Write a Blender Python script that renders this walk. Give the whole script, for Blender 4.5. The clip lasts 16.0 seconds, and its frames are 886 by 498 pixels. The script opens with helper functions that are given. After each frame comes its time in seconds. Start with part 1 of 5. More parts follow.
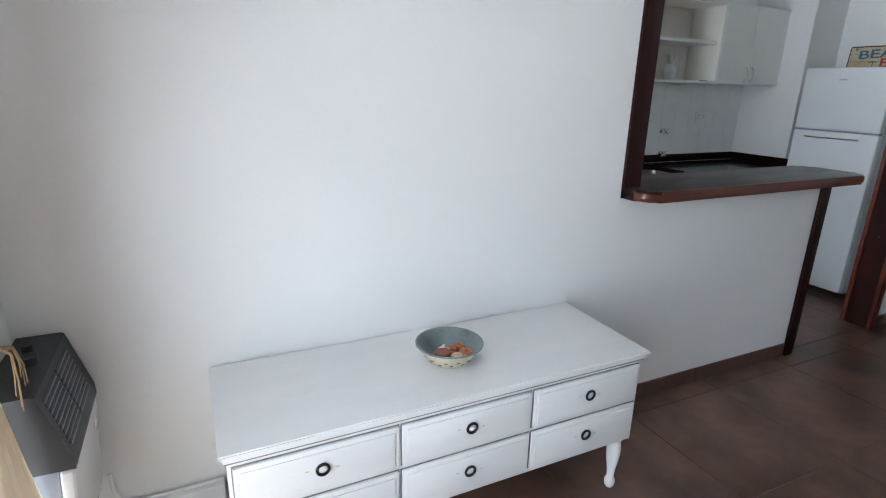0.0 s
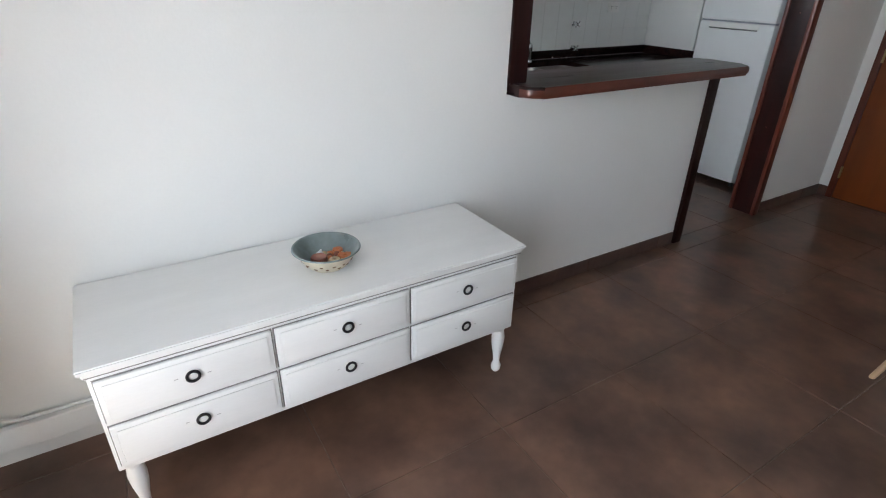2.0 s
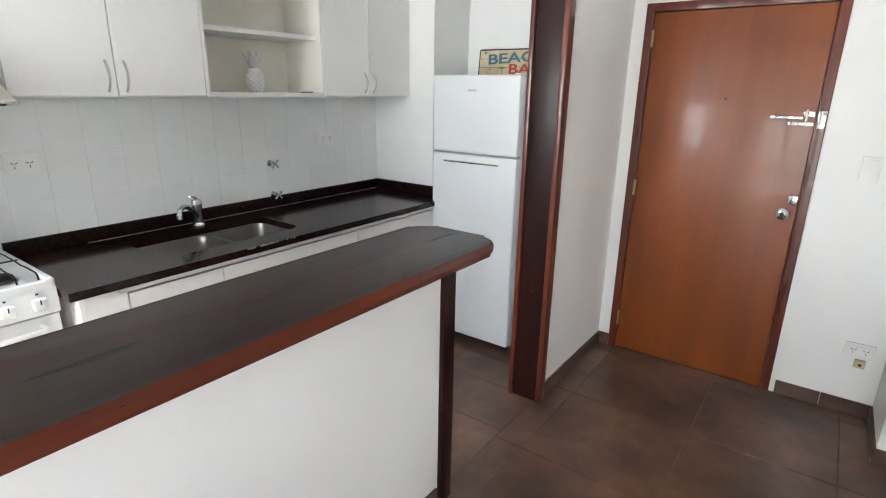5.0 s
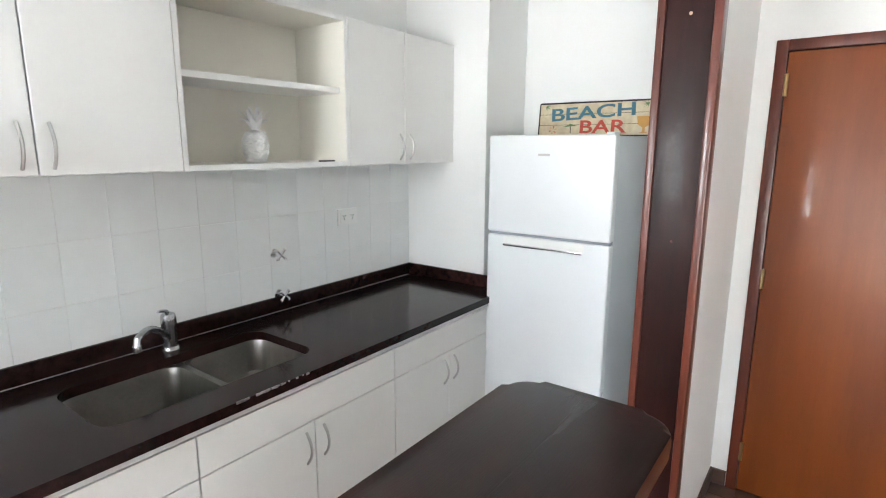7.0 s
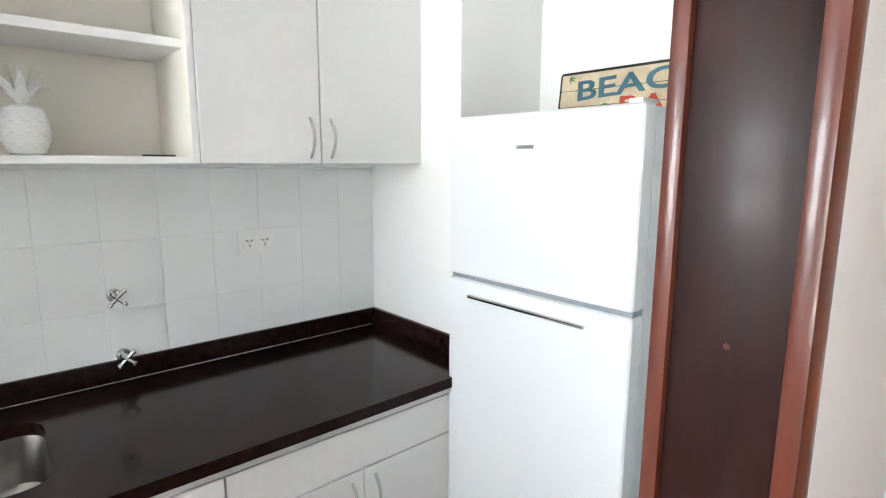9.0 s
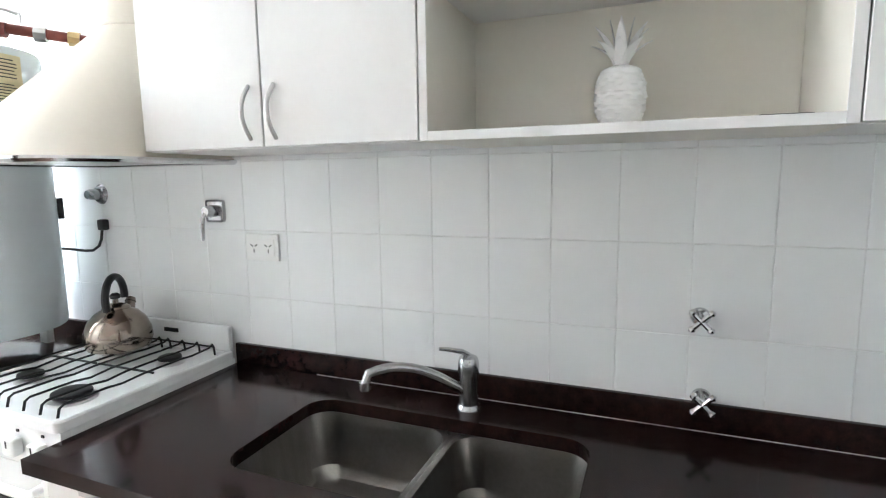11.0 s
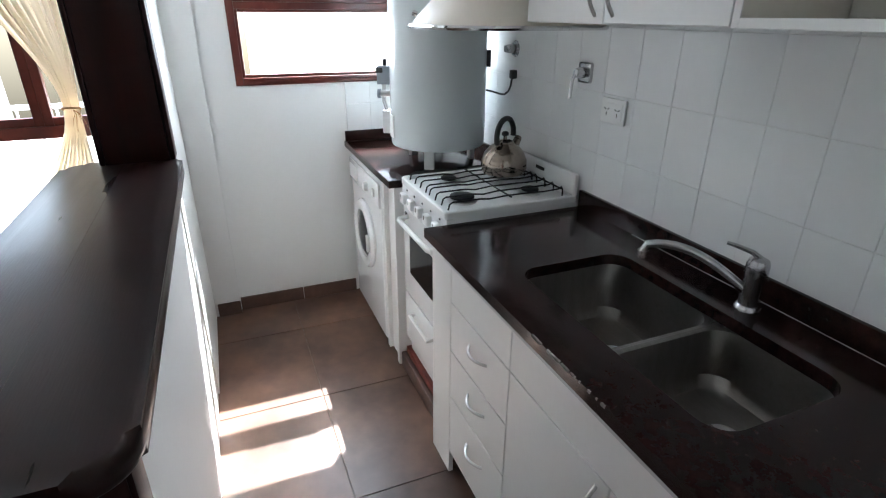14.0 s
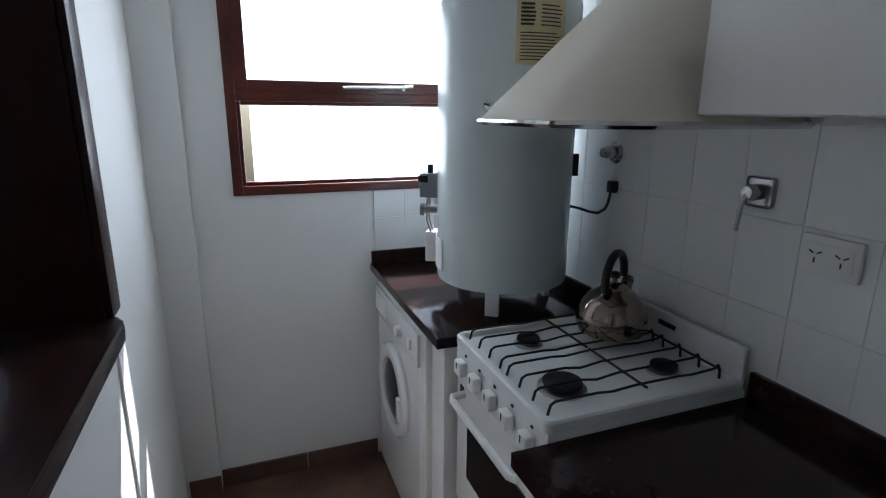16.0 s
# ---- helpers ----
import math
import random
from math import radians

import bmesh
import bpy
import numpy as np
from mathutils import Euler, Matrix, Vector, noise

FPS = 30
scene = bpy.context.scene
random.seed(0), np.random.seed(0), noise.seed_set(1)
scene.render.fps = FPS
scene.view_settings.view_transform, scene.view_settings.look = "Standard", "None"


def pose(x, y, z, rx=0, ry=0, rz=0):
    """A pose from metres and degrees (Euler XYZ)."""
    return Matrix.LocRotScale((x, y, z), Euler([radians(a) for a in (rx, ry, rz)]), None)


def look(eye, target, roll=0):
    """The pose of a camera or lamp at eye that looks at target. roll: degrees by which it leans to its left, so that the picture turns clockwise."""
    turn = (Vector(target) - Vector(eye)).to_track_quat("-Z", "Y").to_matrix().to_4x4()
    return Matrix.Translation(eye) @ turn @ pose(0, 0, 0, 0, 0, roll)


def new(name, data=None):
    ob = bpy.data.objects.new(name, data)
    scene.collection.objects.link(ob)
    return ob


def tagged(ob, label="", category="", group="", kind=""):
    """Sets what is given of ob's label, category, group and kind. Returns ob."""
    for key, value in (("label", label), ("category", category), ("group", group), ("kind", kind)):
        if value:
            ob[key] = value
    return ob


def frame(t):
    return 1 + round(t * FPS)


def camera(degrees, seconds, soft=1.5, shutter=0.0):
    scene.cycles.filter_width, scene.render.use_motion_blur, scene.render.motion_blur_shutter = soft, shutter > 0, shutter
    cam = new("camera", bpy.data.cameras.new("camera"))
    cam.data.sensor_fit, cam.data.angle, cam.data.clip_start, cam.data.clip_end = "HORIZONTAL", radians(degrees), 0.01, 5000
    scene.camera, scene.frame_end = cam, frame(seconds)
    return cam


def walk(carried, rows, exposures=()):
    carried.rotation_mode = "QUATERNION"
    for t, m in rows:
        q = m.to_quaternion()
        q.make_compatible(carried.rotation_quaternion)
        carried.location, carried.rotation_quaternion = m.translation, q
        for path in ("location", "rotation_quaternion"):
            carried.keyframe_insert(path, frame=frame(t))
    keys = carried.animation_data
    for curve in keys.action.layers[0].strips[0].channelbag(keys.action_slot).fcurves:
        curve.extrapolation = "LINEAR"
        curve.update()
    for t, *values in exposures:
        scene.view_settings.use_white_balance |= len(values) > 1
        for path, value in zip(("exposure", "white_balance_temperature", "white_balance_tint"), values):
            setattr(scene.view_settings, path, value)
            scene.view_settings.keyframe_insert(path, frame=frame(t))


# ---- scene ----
cam = camera(79.6, 16.0, 1.1)
PATH = [
    (0, (-1.652, -1.589, 1.489), (-0.826, 0.134, 0.9), 1.4),
    (0.5, (-1.657, -1.616, 1.474), (-0.937, 0.155, 0.887), 1.9),
    (1, (-1.616, -1.674, 1.461), (-0.934, 0.093, 0.818), 1.8),
    (1.5, (-1.559, -1.711, 1.472), (-0.862, -0.027, 0.649), 1.1),
    (2, (-1.446, -1.704, 1.483), (-0.496, -0.198, 0.572), 1.3),
    (2.5, (-1.268, -1.708, 1.537), (-0.16, -0.344, 0.582), 0.7),
    (3, (-1.087, -1.613, 1.559), (0.127, -0.346, 0.599), 0.5),
    (3.5, (-0.813, -1.449, 1.577), (0.571, -0.268, 0.748), 0.5),
    (3.7, (-0.694, -1.392, 1.585), (0.751, -0.243, 0.816), 0.5),
    (5.8, (0.288, -0.618, 1.617), (1.846, 0.519, 1.088), 0.6),
    (6, (0.338, -0.545, 1.63), (1.898, 0.598, 1.119), 0.4),
    (6.5, (0.414, -0.345, 1.626), (1.993, 0.801, 1.188), 0.4),
    (7, (0.524, -0.221, 1.627), (2.104, 0.945, 1.248), 0.3),
    (7.5, (0.791, -0.165, 1.586), (2.39, 0.983, 1.232), 0.3),
    (8, (1.071, -0.107, 1.587), (2.702, 0.997, 1.238), 0.4),
    (8.2, (1.195, -0.093, 1.574), (2.825, 1.016, 1.233), 0.4),
    (8.7, (1.49, -0.09, 1.558), (2.98, 1.2, 1.232), 0.4),
    (9.2, (1.70, 0.0, 1.55), (2.83, 1.61, 1.235), 0.2),
    (9.7, (1.755, 0.2, 1.535), (2.42, 2.05, 1.238), -0.1),
    (10.3, (1.773, 0.397, 1.52), (1.944, 2.37, 1.243), -0.3),
    (10.5, (1.76, 0.419, 1.502), (1.687, 2.402, 1.249), -0.8),
    (11, (1.808, 0.446, 1.478), (1.068, 2.284, 1.21), -0.8),
    (11.5, (1.928, 0.479, 1.462), (0.605, 1.939, 1.115), -0.9),
    (12, (2.046, 0.495, 1.473), (0.479, 1.612, 0.929), -0.2),
    (12.5, (2.115, 0.495, 1.478), (0.472, 1.417, 0.807), 0.1),
    (13, (2.155, 0.485, 1.49), (0.481, 1.282, 0.737), 0.6),
    (13.5, (2.181, 0.481, 1.545), (0.499, 1.205, 0.741), 0.6),
    (14, (2.164, 0.505, 1.568), (0.471, 1.2, 0.76), 0.3),
    (14.5, (2.066, 0.537, 1.592), (0.366, 1.224, 0.793), 0.1),
    (15, (1.867, 0.592, 1.594), (0.135, 1.288, 0.879), -0.1),
    (15.5, (1.68, 0.617, 1.573), (-0.097, 1.334, 0.999), 0.2),
    (16, (1.403, 0.631, 1.549), (-0.411, 1.314, 1.053), 0.4),
]
walk(cam, [(t, look(eye, target, roll)) for t, eye, target, roll in PATH], [(0, 2.60, 5700, 8), (0.5, 2.2, 5600, 8), (1, 1.86, 5600, 8), (1.5, 1.95, 5700, 8), (2, 2.62, 6000, 9), (2.5, 2.92, 6250, 9), (3.5, 3.42, 6300, 9), (6, 3.84, 6250, 9), (7, 4.06, 6250, 9), (8, 4.2, 6250, 9), (10.5, 4.4, 6250, 9), (11.5, 3.74, 6000, 9), (12, 3.26, 5950, 9), (12.5, 3.1, 5900, 9), (14.5, 2.98, 5850, 8), (15, 2.75, 5800, 8), (15.5, 2.35, 5720, 8), (16, 1.7, 5650, 8)])

# ---- world, sun, window light ----
world = bpy.data.worlds.new("sky")
scene.world = world
world.use_nodes = True
_wn = world.node_tree.nodes
_sky = _wn.new("ShaderNodeTexSky")
_sky.sky_type, _sky.sun_disc = "NISHITA", False
SUN_WAY = Vector((0.69, -0.375, -1.0)).normalized()
_sky.sun_elevation = math.asin(-SUN_WAY.z)
_sky.sun_rotation = math.atan2(-SUN_WAY.x, -SUN_WAY.y)
_wn["Background"].inputs["Strength"].default_value = 0.05
world.node_tree.links.new(_sky.outputs[0], _wn["Background"].inputs["Color"])


def lamp(name, kind, m, energy, color=(1, 1, 1), size=(1, 1)):
    d = bpy.data.lights.new(name, kind)
    d.energy, d.color = energy, color
    if kind == "AREA":
        d.shape, d.size, d.size_y = "RECTANGLE", size[0], size[1]
    else:
        d.angle = radians(0.5)
    ob = new(name, d)
    ob.matrix_world = m
    return ob


lamp("sun", "SUN", look((0, 0, 0), tuple(SUN_WAY)), 5.0, (1.0, 0.95, 0.88))
lamp("sky_light_kitchen", "AREA", look((-0.86, 1.10, 1.65), (1.0, 1.10, 1.60)), 2.5, (0.93, 0.97, 1.0), (0.85, 0.75))
lamp("sky_light_living", "AREA", look((-2.27, -1.52, 1.30), (0.0, -1.52, 1.2)), 4.2, (0.95, 0.98, 1.0), (1.45, 1.9))


# ---- materials ----
def mat(name, color, rough=0.5, metal=0.0, var=0.06, scale=6.0, grain=60.0, bump=0.05, dark=None, stretch=(1, 1, 1), coat=0.0, spec=0.5, each=0.0, spread=False):
    """Procedural surface: broad mottling, fine grain, relief; 'each' shifts the tone from piece to piece."""
    m = bpy.data.materials.new(name)
    m.use_nodes = True
    nt = m.node_tree
    n, link = nt.nodes, nt.links.new
    b = n["Principled BSDF"]
    tc = n.new("ShaderNodeTexCoord")
    mp = n.new("ShaderNodeMapping")
    mp.inputs["Scale"].default_value = stretch
    if spread:
        geo = n.new("ShaderNodeNewGeometry")
        link(geo.outputs["Position"], mp.inputs["Vector"])
    else:
        link(tc.outputs["Object"], mp.inputs["Vector"])
    big = n.new("ShaderNodeTexNoise")
    big.inputs["Scale"].default_value, big.inputs["Detail"].default_value = scale, 6
    fine = n.new("ShaderNodeTexNoise")
    fine.inputs["Scale"].default_value, fine.inputs["Detail"].default_value = grain, 4
    for t in (big, fine):
        link(mp.outputs[0], t.inputs["Vector"])
    if each and not spread:
        own = n.new("ShaderNodeObjectInfo")
        far = n.new("ShaderNodeMath")
        far.operation = "MULTIPLY"
        far.inputs[1].default_value = 37.0
        link(own.outputs["Random"], far.inputs[0])
        link(far.outputs[0], mp.inputs["Location"])
    c = Vector(color)
    lo = Vector(dark) if dark else c * (1 - 2.2 * var)
    ramp = n.new("ShaderNodeValToRGB")
    ramp.color_ramp.elements[0].position, ramp.color_ramp.elements[1].position = 0.32, 0.68
    ramp.color_ramp.elements[0].color = (*lo, 1)
    ramp.color_ramp.elements[1].color = (*c, 1)
    link(big.outputs["Fac"], ramp.inputs["Fac"])
    mix = n.new("ShaderNodeMixRGB")
    mix.blend_type = "MULTIPLY"
    mix.inputs["Fac"].default_value = min(1.0, var * 3)
    link(ramp.outputs[0], mix.inputs["Color1"])
    link(fine.outputs["Fac"], mix.inputs["Color2"])
    out = mix.outputs[0]
    gain = n.new("ShaderNodeMixRGB")
    gain.blend_type = "MULTIPLY"
    gain.inputs["Fac"].default_value = 1.0
    k = 1 + min(1.0, var * 3) * 0.5
    gain.inputs["Color2"].default_value = (k, k, k, 1)
    link(out, gain.inputs["Color1"])
    out = gain.outputs[0]
    if each:
        info = n.new("ShaderNodeObjectInfo")
        rng = n.new("ShaderNodeMapRange")
        rng.inputs["To Min"].default_value, rng.inputs["To Max"].default_value = 1 - each, 1 + each
        link(info.outputs["Random"], rng.inputs["Value"])
        hsv = n.new("ShaderNodeHueSaturation")
        link(rng.outputs[0], hsv.inputs["Value"])
        link(out, hsv.inputs["Color"])
        out = hsv.outputs[0]
    link(out, b.inputs["Base Color"])
    rr = n.new("ShaderNodeMapRange")
    rr.inputs["To Min"].default_value, rr.inputs["To Max"].default_value = max(0.02, rough - 0.08), min(1, rough + 0.08)
    link(big.outputs["Fac"], rr.inputs["Value"])
    link(rr.outputs[0], b.inputs["Roughness"])
    b.inputs["Metallic"].default_value = metal
    b.inputs["Specular IOR Level"].default_value = spec
    b.inputs["Coat Weight"].default_value = coat
    b.inputs["Coat Roughness"].default_value = 0.05
    if bump:
        bp = n.new("ShaderNodeBump")
        bp.inputs["Strength"].default_value, bp.inputs["Distance"].default_value = bump, 0.004
        link(fine.outputs["Fac"], bp.inputs["Height"])
        link(bp.outputs[0], b.inputs["Normal"])
    return m


WALL = mat("wall_paint", (0.83, 0.83, 0.81), 0.62, var=0.012, scale=1.4, grain=90, bump=0.12)
CEIL = mat("ceiling_paint", (0.84, 0.84, 0.83), 0.8, var=0.01, scale=1.2)
TILE_W = mat("white_wall_tile", (0.80, 0.81, 0.80), 0.22, var=0.012, scale=3, grain=20, bump=0.03, each=0.012)
GROUT_W = mat("white_grout", (0.785, 0.785, 0.77), 0.8, var=0.04)
FLOOR_T = mat("brown_floor_tile", (0.205, 0.110, 0.072), 0.31, var=0.15, scale=2.8, grain=16, bump=0.04, dark=(0.060, 0.034, 0.025), each=0.10, spread=True)
GROUT_F = mat("brown_grout", (0.15, 0.105, 0.082), 0.85, var=0.08)
SKIRT = mat("brown_skirting_tile", (0.13, 0.072, 0.052), 0.4, var=0.12, scale=5, grain=40, dark=(0.075, 0.045, 0.036), each=0.12)
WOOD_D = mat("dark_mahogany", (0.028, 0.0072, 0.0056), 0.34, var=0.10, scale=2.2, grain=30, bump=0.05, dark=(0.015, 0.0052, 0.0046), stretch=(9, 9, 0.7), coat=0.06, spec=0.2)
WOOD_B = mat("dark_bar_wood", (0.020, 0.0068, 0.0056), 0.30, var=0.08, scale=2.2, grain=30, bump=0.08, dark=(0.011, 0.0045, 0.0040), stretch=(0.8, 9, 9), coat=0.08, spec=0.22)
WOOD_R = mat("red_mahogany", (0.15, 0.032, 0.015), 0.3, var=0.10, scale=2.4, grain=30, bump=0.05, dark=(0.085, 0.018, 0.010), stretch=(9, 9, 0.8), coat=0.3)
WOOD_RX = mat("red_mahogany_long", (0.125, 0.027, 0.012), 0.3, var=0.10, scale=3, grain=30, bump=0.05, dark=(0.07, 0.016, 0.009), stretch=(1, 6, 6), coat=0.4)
FRAME = mat("window_mahogany", (0.13, 0.024, 0.014), 0.35, var=0.12, scale=4, grain=40, bump=0.04, dark=(0.07, 0.013, 0.009), coat=0.3)
DOOR_W = mat("cedar_door", (0.240, 0.060, 0.0098), 0.36, var=0.05, scale=1.1, grain=30, bump=0.04, dark=(0.165, 0.038, 0.0075), stretch=(5, 5, 0.6), coat=0.25)
GRANITE = mat("dark_granite", (0.027, 0.0112, 0.0096), 0.14, var=0.2, scale=38, grain=190, bump=0.006, dark=(0.011, 0.0054, 0.0050), spec=0.22)
MELA = mat("white_melamine", (0.79, 0.785, 0.765), 0.38, var=0.012, scale=2, grain=70, bump=0.03)
MELA_IN = mat("cream_melamine", (0.81, 0.78, 0.70), 0.45, var=0.012, scale=2, grain=70, bump=0.03)
PVC = mat("grey_edge_band", (0.55, 0.55, 0.54), 0.4, var=0.05)
STEEL = mat("brushed_steel", (0.29, 0.275, 0.255), 0.34, 1.0, var=0.08, scale=8, grain=90, bump=0.03, stretch=(1, 5, 1))
TAP_M = mat("worn_chrome", (0.60, 0.60, 0.61), 0.24, 1.0, var=0.10, scale=20, bump=0.01)
KETT = mat("aged_steel", (0.33, 0.28, 0.24), 0.15, 1.0, var=0.08, scale=14, bump=0.01)
CHROME = mat("chrome", (0.72, 0.72, 0.73), 0.12, 1.0, var=0.03, bump=0.0)
SATIN = mat("satin_nickel", (0.55, 0.54, 0.53), 0.3, 1.0, var=0.04, bump=0.0)
ENAMEL = mat("white_enamel", (0.80, 0.805, 0.80), 0.2, var=0.01, scale=2, bump=0.01, coat=0.2)
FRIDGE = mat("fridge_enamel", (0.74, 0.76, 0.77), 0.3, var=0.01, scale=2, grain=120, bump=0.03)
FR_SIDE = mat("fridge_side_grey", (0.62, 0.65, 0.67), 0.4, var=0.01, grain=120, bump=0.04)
TANK = mat("tank_enamel", (0.66, 0.72, 0.73), 0.24, var=0.01, scale=2, bump=0.01, coat=0.2)
HOOD = mat("cream_hood_enamel", (0.76, 0.70, 0.60), 0.3, var=0.015, scale=2, bump=0.01)
BLACK = mat("black_plastic", (0.014, 0.014, 0.015), 0.4, var=0.08, bump=0.03)
IRON = mat("black_iron", (0.012, 0.012, 0.013), 0.5, 0.2, var=0.1, grain=90, bump=0.08)
GREY_P = mat("grey_plastic", (0.28, 0.31, 0.35), 0.42, var=0.03, bump=0.02)
CHAR_P = mat("charcoal_plastic", (0.013, 0.0135, 0.015), 0.42, var=0.06, bump=0.03)
PLAST = mat("white_plastic", (0.78, 0.78, 0.76), 0.35, var=0.01, bump=0.0)
DRESS = mat("white_painted_wood", (0.80, 0.80, 0.785), 0.42, var=0.018, scale=4, grain=40, bump=0.10, stretch=(1, 4, 4))
LINE_D = mat("grey_line", (0.30, 0.29, 0.28), 0.7, var=0.15)
CERAM = mat("white_ceramic", (0.80, 0.80, 0.79), 0.3, var=0.01, bump=0.0, coat=0.2)
CURT = mat("cream_curtain", (0.80, 0.70, 0.54), 0.8, var=0.03, scale=5, grain=300, bump=0.2)
PINE = mat("light_wood_leg", (0.56, 0.38, 0.23), 0.5, var=0.06, scale=3, grain=30, stretch=(6, 6, 1))
OAK = mat("oak_table_leg", (0.52, 0.25, 0.08), 0.45, var=0.12, scale=4, grain=24, dark=(0.34, 0.14, 0.04), stretch=(5, 5, 1), bump=0.05)
SHELL = mat("pale_blue_shell", (0.66, 0.69, 0.73), 0.42, var=0.01, grain=150, bump=0.03)
SEAT = mat("grey_seat_pad", (0.42, 0.41, 0.40), 0.6, var=0.04, grain=200, bump=0.1)
OVEN_G = mat("oven_glass", (0.010, 0.011, 0.012), 0.08, var=0.05, bump=0.0)
BRASS = mat("brass", (0.55, 0.40, 0.20), 0.3, 1.0, var=0.05, bump=0.0)
STRAW = mat("straw", (0.50, 0.33, 0.16), 0.75, var=0.15, scale=12, grain=140, bump=0.4)
STRAW_D = mat("brown_band", (0.16, 0.08, 0.035), 0.7, var=0.1)
BOWL_B = mat("blue_grey_glaze", (0.20, 0.25, 0.25), 0.3, var=0.12, scale=14, coat=0.3)
BOWL_C = mat("cream_glaze", (0.66, 0.58, 0.44), 0.35, var=0.06, scale=20, coat=0.2)
RED_PA = mat("dark_red_wax", (0.25, 0.075, 0.040), 0.45, var=0.08)
RUST = mat("rust_red_paint", (0.22, 0.045, 0.03), 0.5, var=0.15, scale=20)
ORANGE = mat("orange_bead", (0.52, 0.16, 0.05), 0.45, var=0.06)
BONE = mat("bone_bead", (0.62, 0.48, 0.30), 0.5, var=0.06)
S_TEAL = mat("sign_teal", (0.055, 0.16, 0.22), 0.45, var=0.06)
S_RED = mat("sign_red", (0.52, 0.055, 0.028), 0.45, var=0.06)
S_CREAM = mat("sign_cream", (0.66, 0.56, 0.38), 0.45, var=0.10, scale=12, dark=(0.50, 0.40, 0.26))
S_ORANGE = mat("sign_orange", (0.60, 0.30, 0.06), 0.45, var=0.06)
S_GREEN = mat("sign_green", (0.10, 0.20, 0.07), 0.45, var=0.08)
PAPER = mat("yellowed_label", (0.66, 0.58, 0.36), 0.55, var=0.06)
INK = mat("dark_ink", (0.05, 0.045, 0.035), 0.6, var=0.05)


def clear_glass(name):
    m = bpy.data.materials.new(name)
    m.use_nodes = True
    b = m.node_tree.nodes["Principled BSDF"]
    b.inputs["Transmission Weight"].default_value = 1.0
    b.inputs["Roughness"].default_value = 0.0
    b.inputs["IOR"].default_value = 1.02
    return m


GLASS = clear_glass("window_glass")


# ---- mesh helpers ----
def base_of(ob):
    while ob.parent:
        ob = ob.parent
    return ob.location


def moved(ob):
    """Brings a living room thing up to its wall."""
    ob.location.y += LY
    return ob


def thing(name, at, label, category, group="", rz=0.0, kind=""):
    ob = new(name)
    ob.empty_display_size = 0.05
    ob.location = at
    ob.rotation_euler = (0, 0, radians(rz))
    return tagged(ob, label, category, group, kind)


def flat_smooth(me, angle=35):
    me.polygons.foreach_set("use_smooth", [True] * len(me.polygons))
    me.set_sharp_from_angle(angle=radians(angle))


def part(name, bm, material, parent=None, label="", local=False, smooth=True):
    """Links a bmesh as one mesh object; coordinates are the world's unless local is set."""
    me = bpy.data.meshes.new(name)
    if parent is not None and not local:
        bmesh.ops.translate(bm, verts=bm.verts, vec=-Vector(base_of(parent)))
    bmesh.ops.recalc_face_normals(bm, faces=bm.faces)
    bm.to_mesh(me)
    bm.free()
    for m in (material if isinstance(material, (list, tuple)) else [material]):
        me.materials.append(m)
    if smooth:
        flat_smooth(me)
    ob = new(name, me)
    if parent is not None:
        ob.parent = parent
    if label:
        ob["label"] = label
    return ob


def B():
    return bmesh.new()


def box(bm, x0, x1, y0, y1, z0, z1, bev=0.0, seg=2, m=None):
    r = bmesh.ops.create_cube(bm, size=1.0)
    vs = r["verts"]
    for v in vs:
        v.co = Vector(((x0 + x1) / 2 + v.co.x * (x1 - x0), (y0 + y1) / 2 + v.co.y * (y1 - y0), (z0 + z1) / 2 + v.co.z * (z1 - z0)))
    if bev:
        es = list({e for v in vs for e in v.link_edges})
        g = bmesh.ops.bevel(bm, geom=es, offset=bev, segments=seg, affect="EDGES", profile=0.6)
        vs = list({v for f in g["faces"] for v in f.verts} | {v for v in vs if v.is_valid})
    if m is not None:
        bmesh.ops.transform(bm, matrix=m, verts=vs)
    return bm


def cyl(bm, p, q, r, r2=None, n=16, caps=True):
    """A rod from p to q."""
    p, q = Vector(p), Vector(q)
    d = q - p
    m = Matrix.Translation((p + q) / 2) @ d.to_track_quat("Z", "Y").to_matrix().to_4x4()
    bmesh.ops.create_cone(bm, cap_ends=caps, segments=n, radius1=r, radius2=r if r2 is None else r2, depth=d.length, matrix=m)
    return bm


def lathe(bm, profile, at=(0, 0, 0), n=32, m=None):
    """Turns (radius, height) pairs about the upright axis at a place."""
    rings = []
    for r, z in profile:
        if r < 1e-5:
            rings.append([bm.verts.new((0, 0, z))])
        else:
            rings.append([bm.verts.new((r * math.cos(2 * math.pi * i / n), r * math.sin(2 * math.pi * i / n), z)) for i in range(n)])
    for a, b in zip(rings, rings[1:]):
        for i in range(n):
            j = (i + 1) % n
            if len(a) == 1 and len(b) == 1:
                continue
            if len(a) == 1:
                bm.faces.new((a[0], b[j], b[i]))
            elif len(b) == 1:
                bm.faces.new((a[i], a[j], b[0]))
            else:
                bm.faces.new((a[i], a[j], b[j], b[i]))
    vs = [v for r in rings for v in r]
    bmesh.ops.transform(bm, matrix=Matrix.Translation(at) @ (m or Matrix()), verts=vs)
    return bm


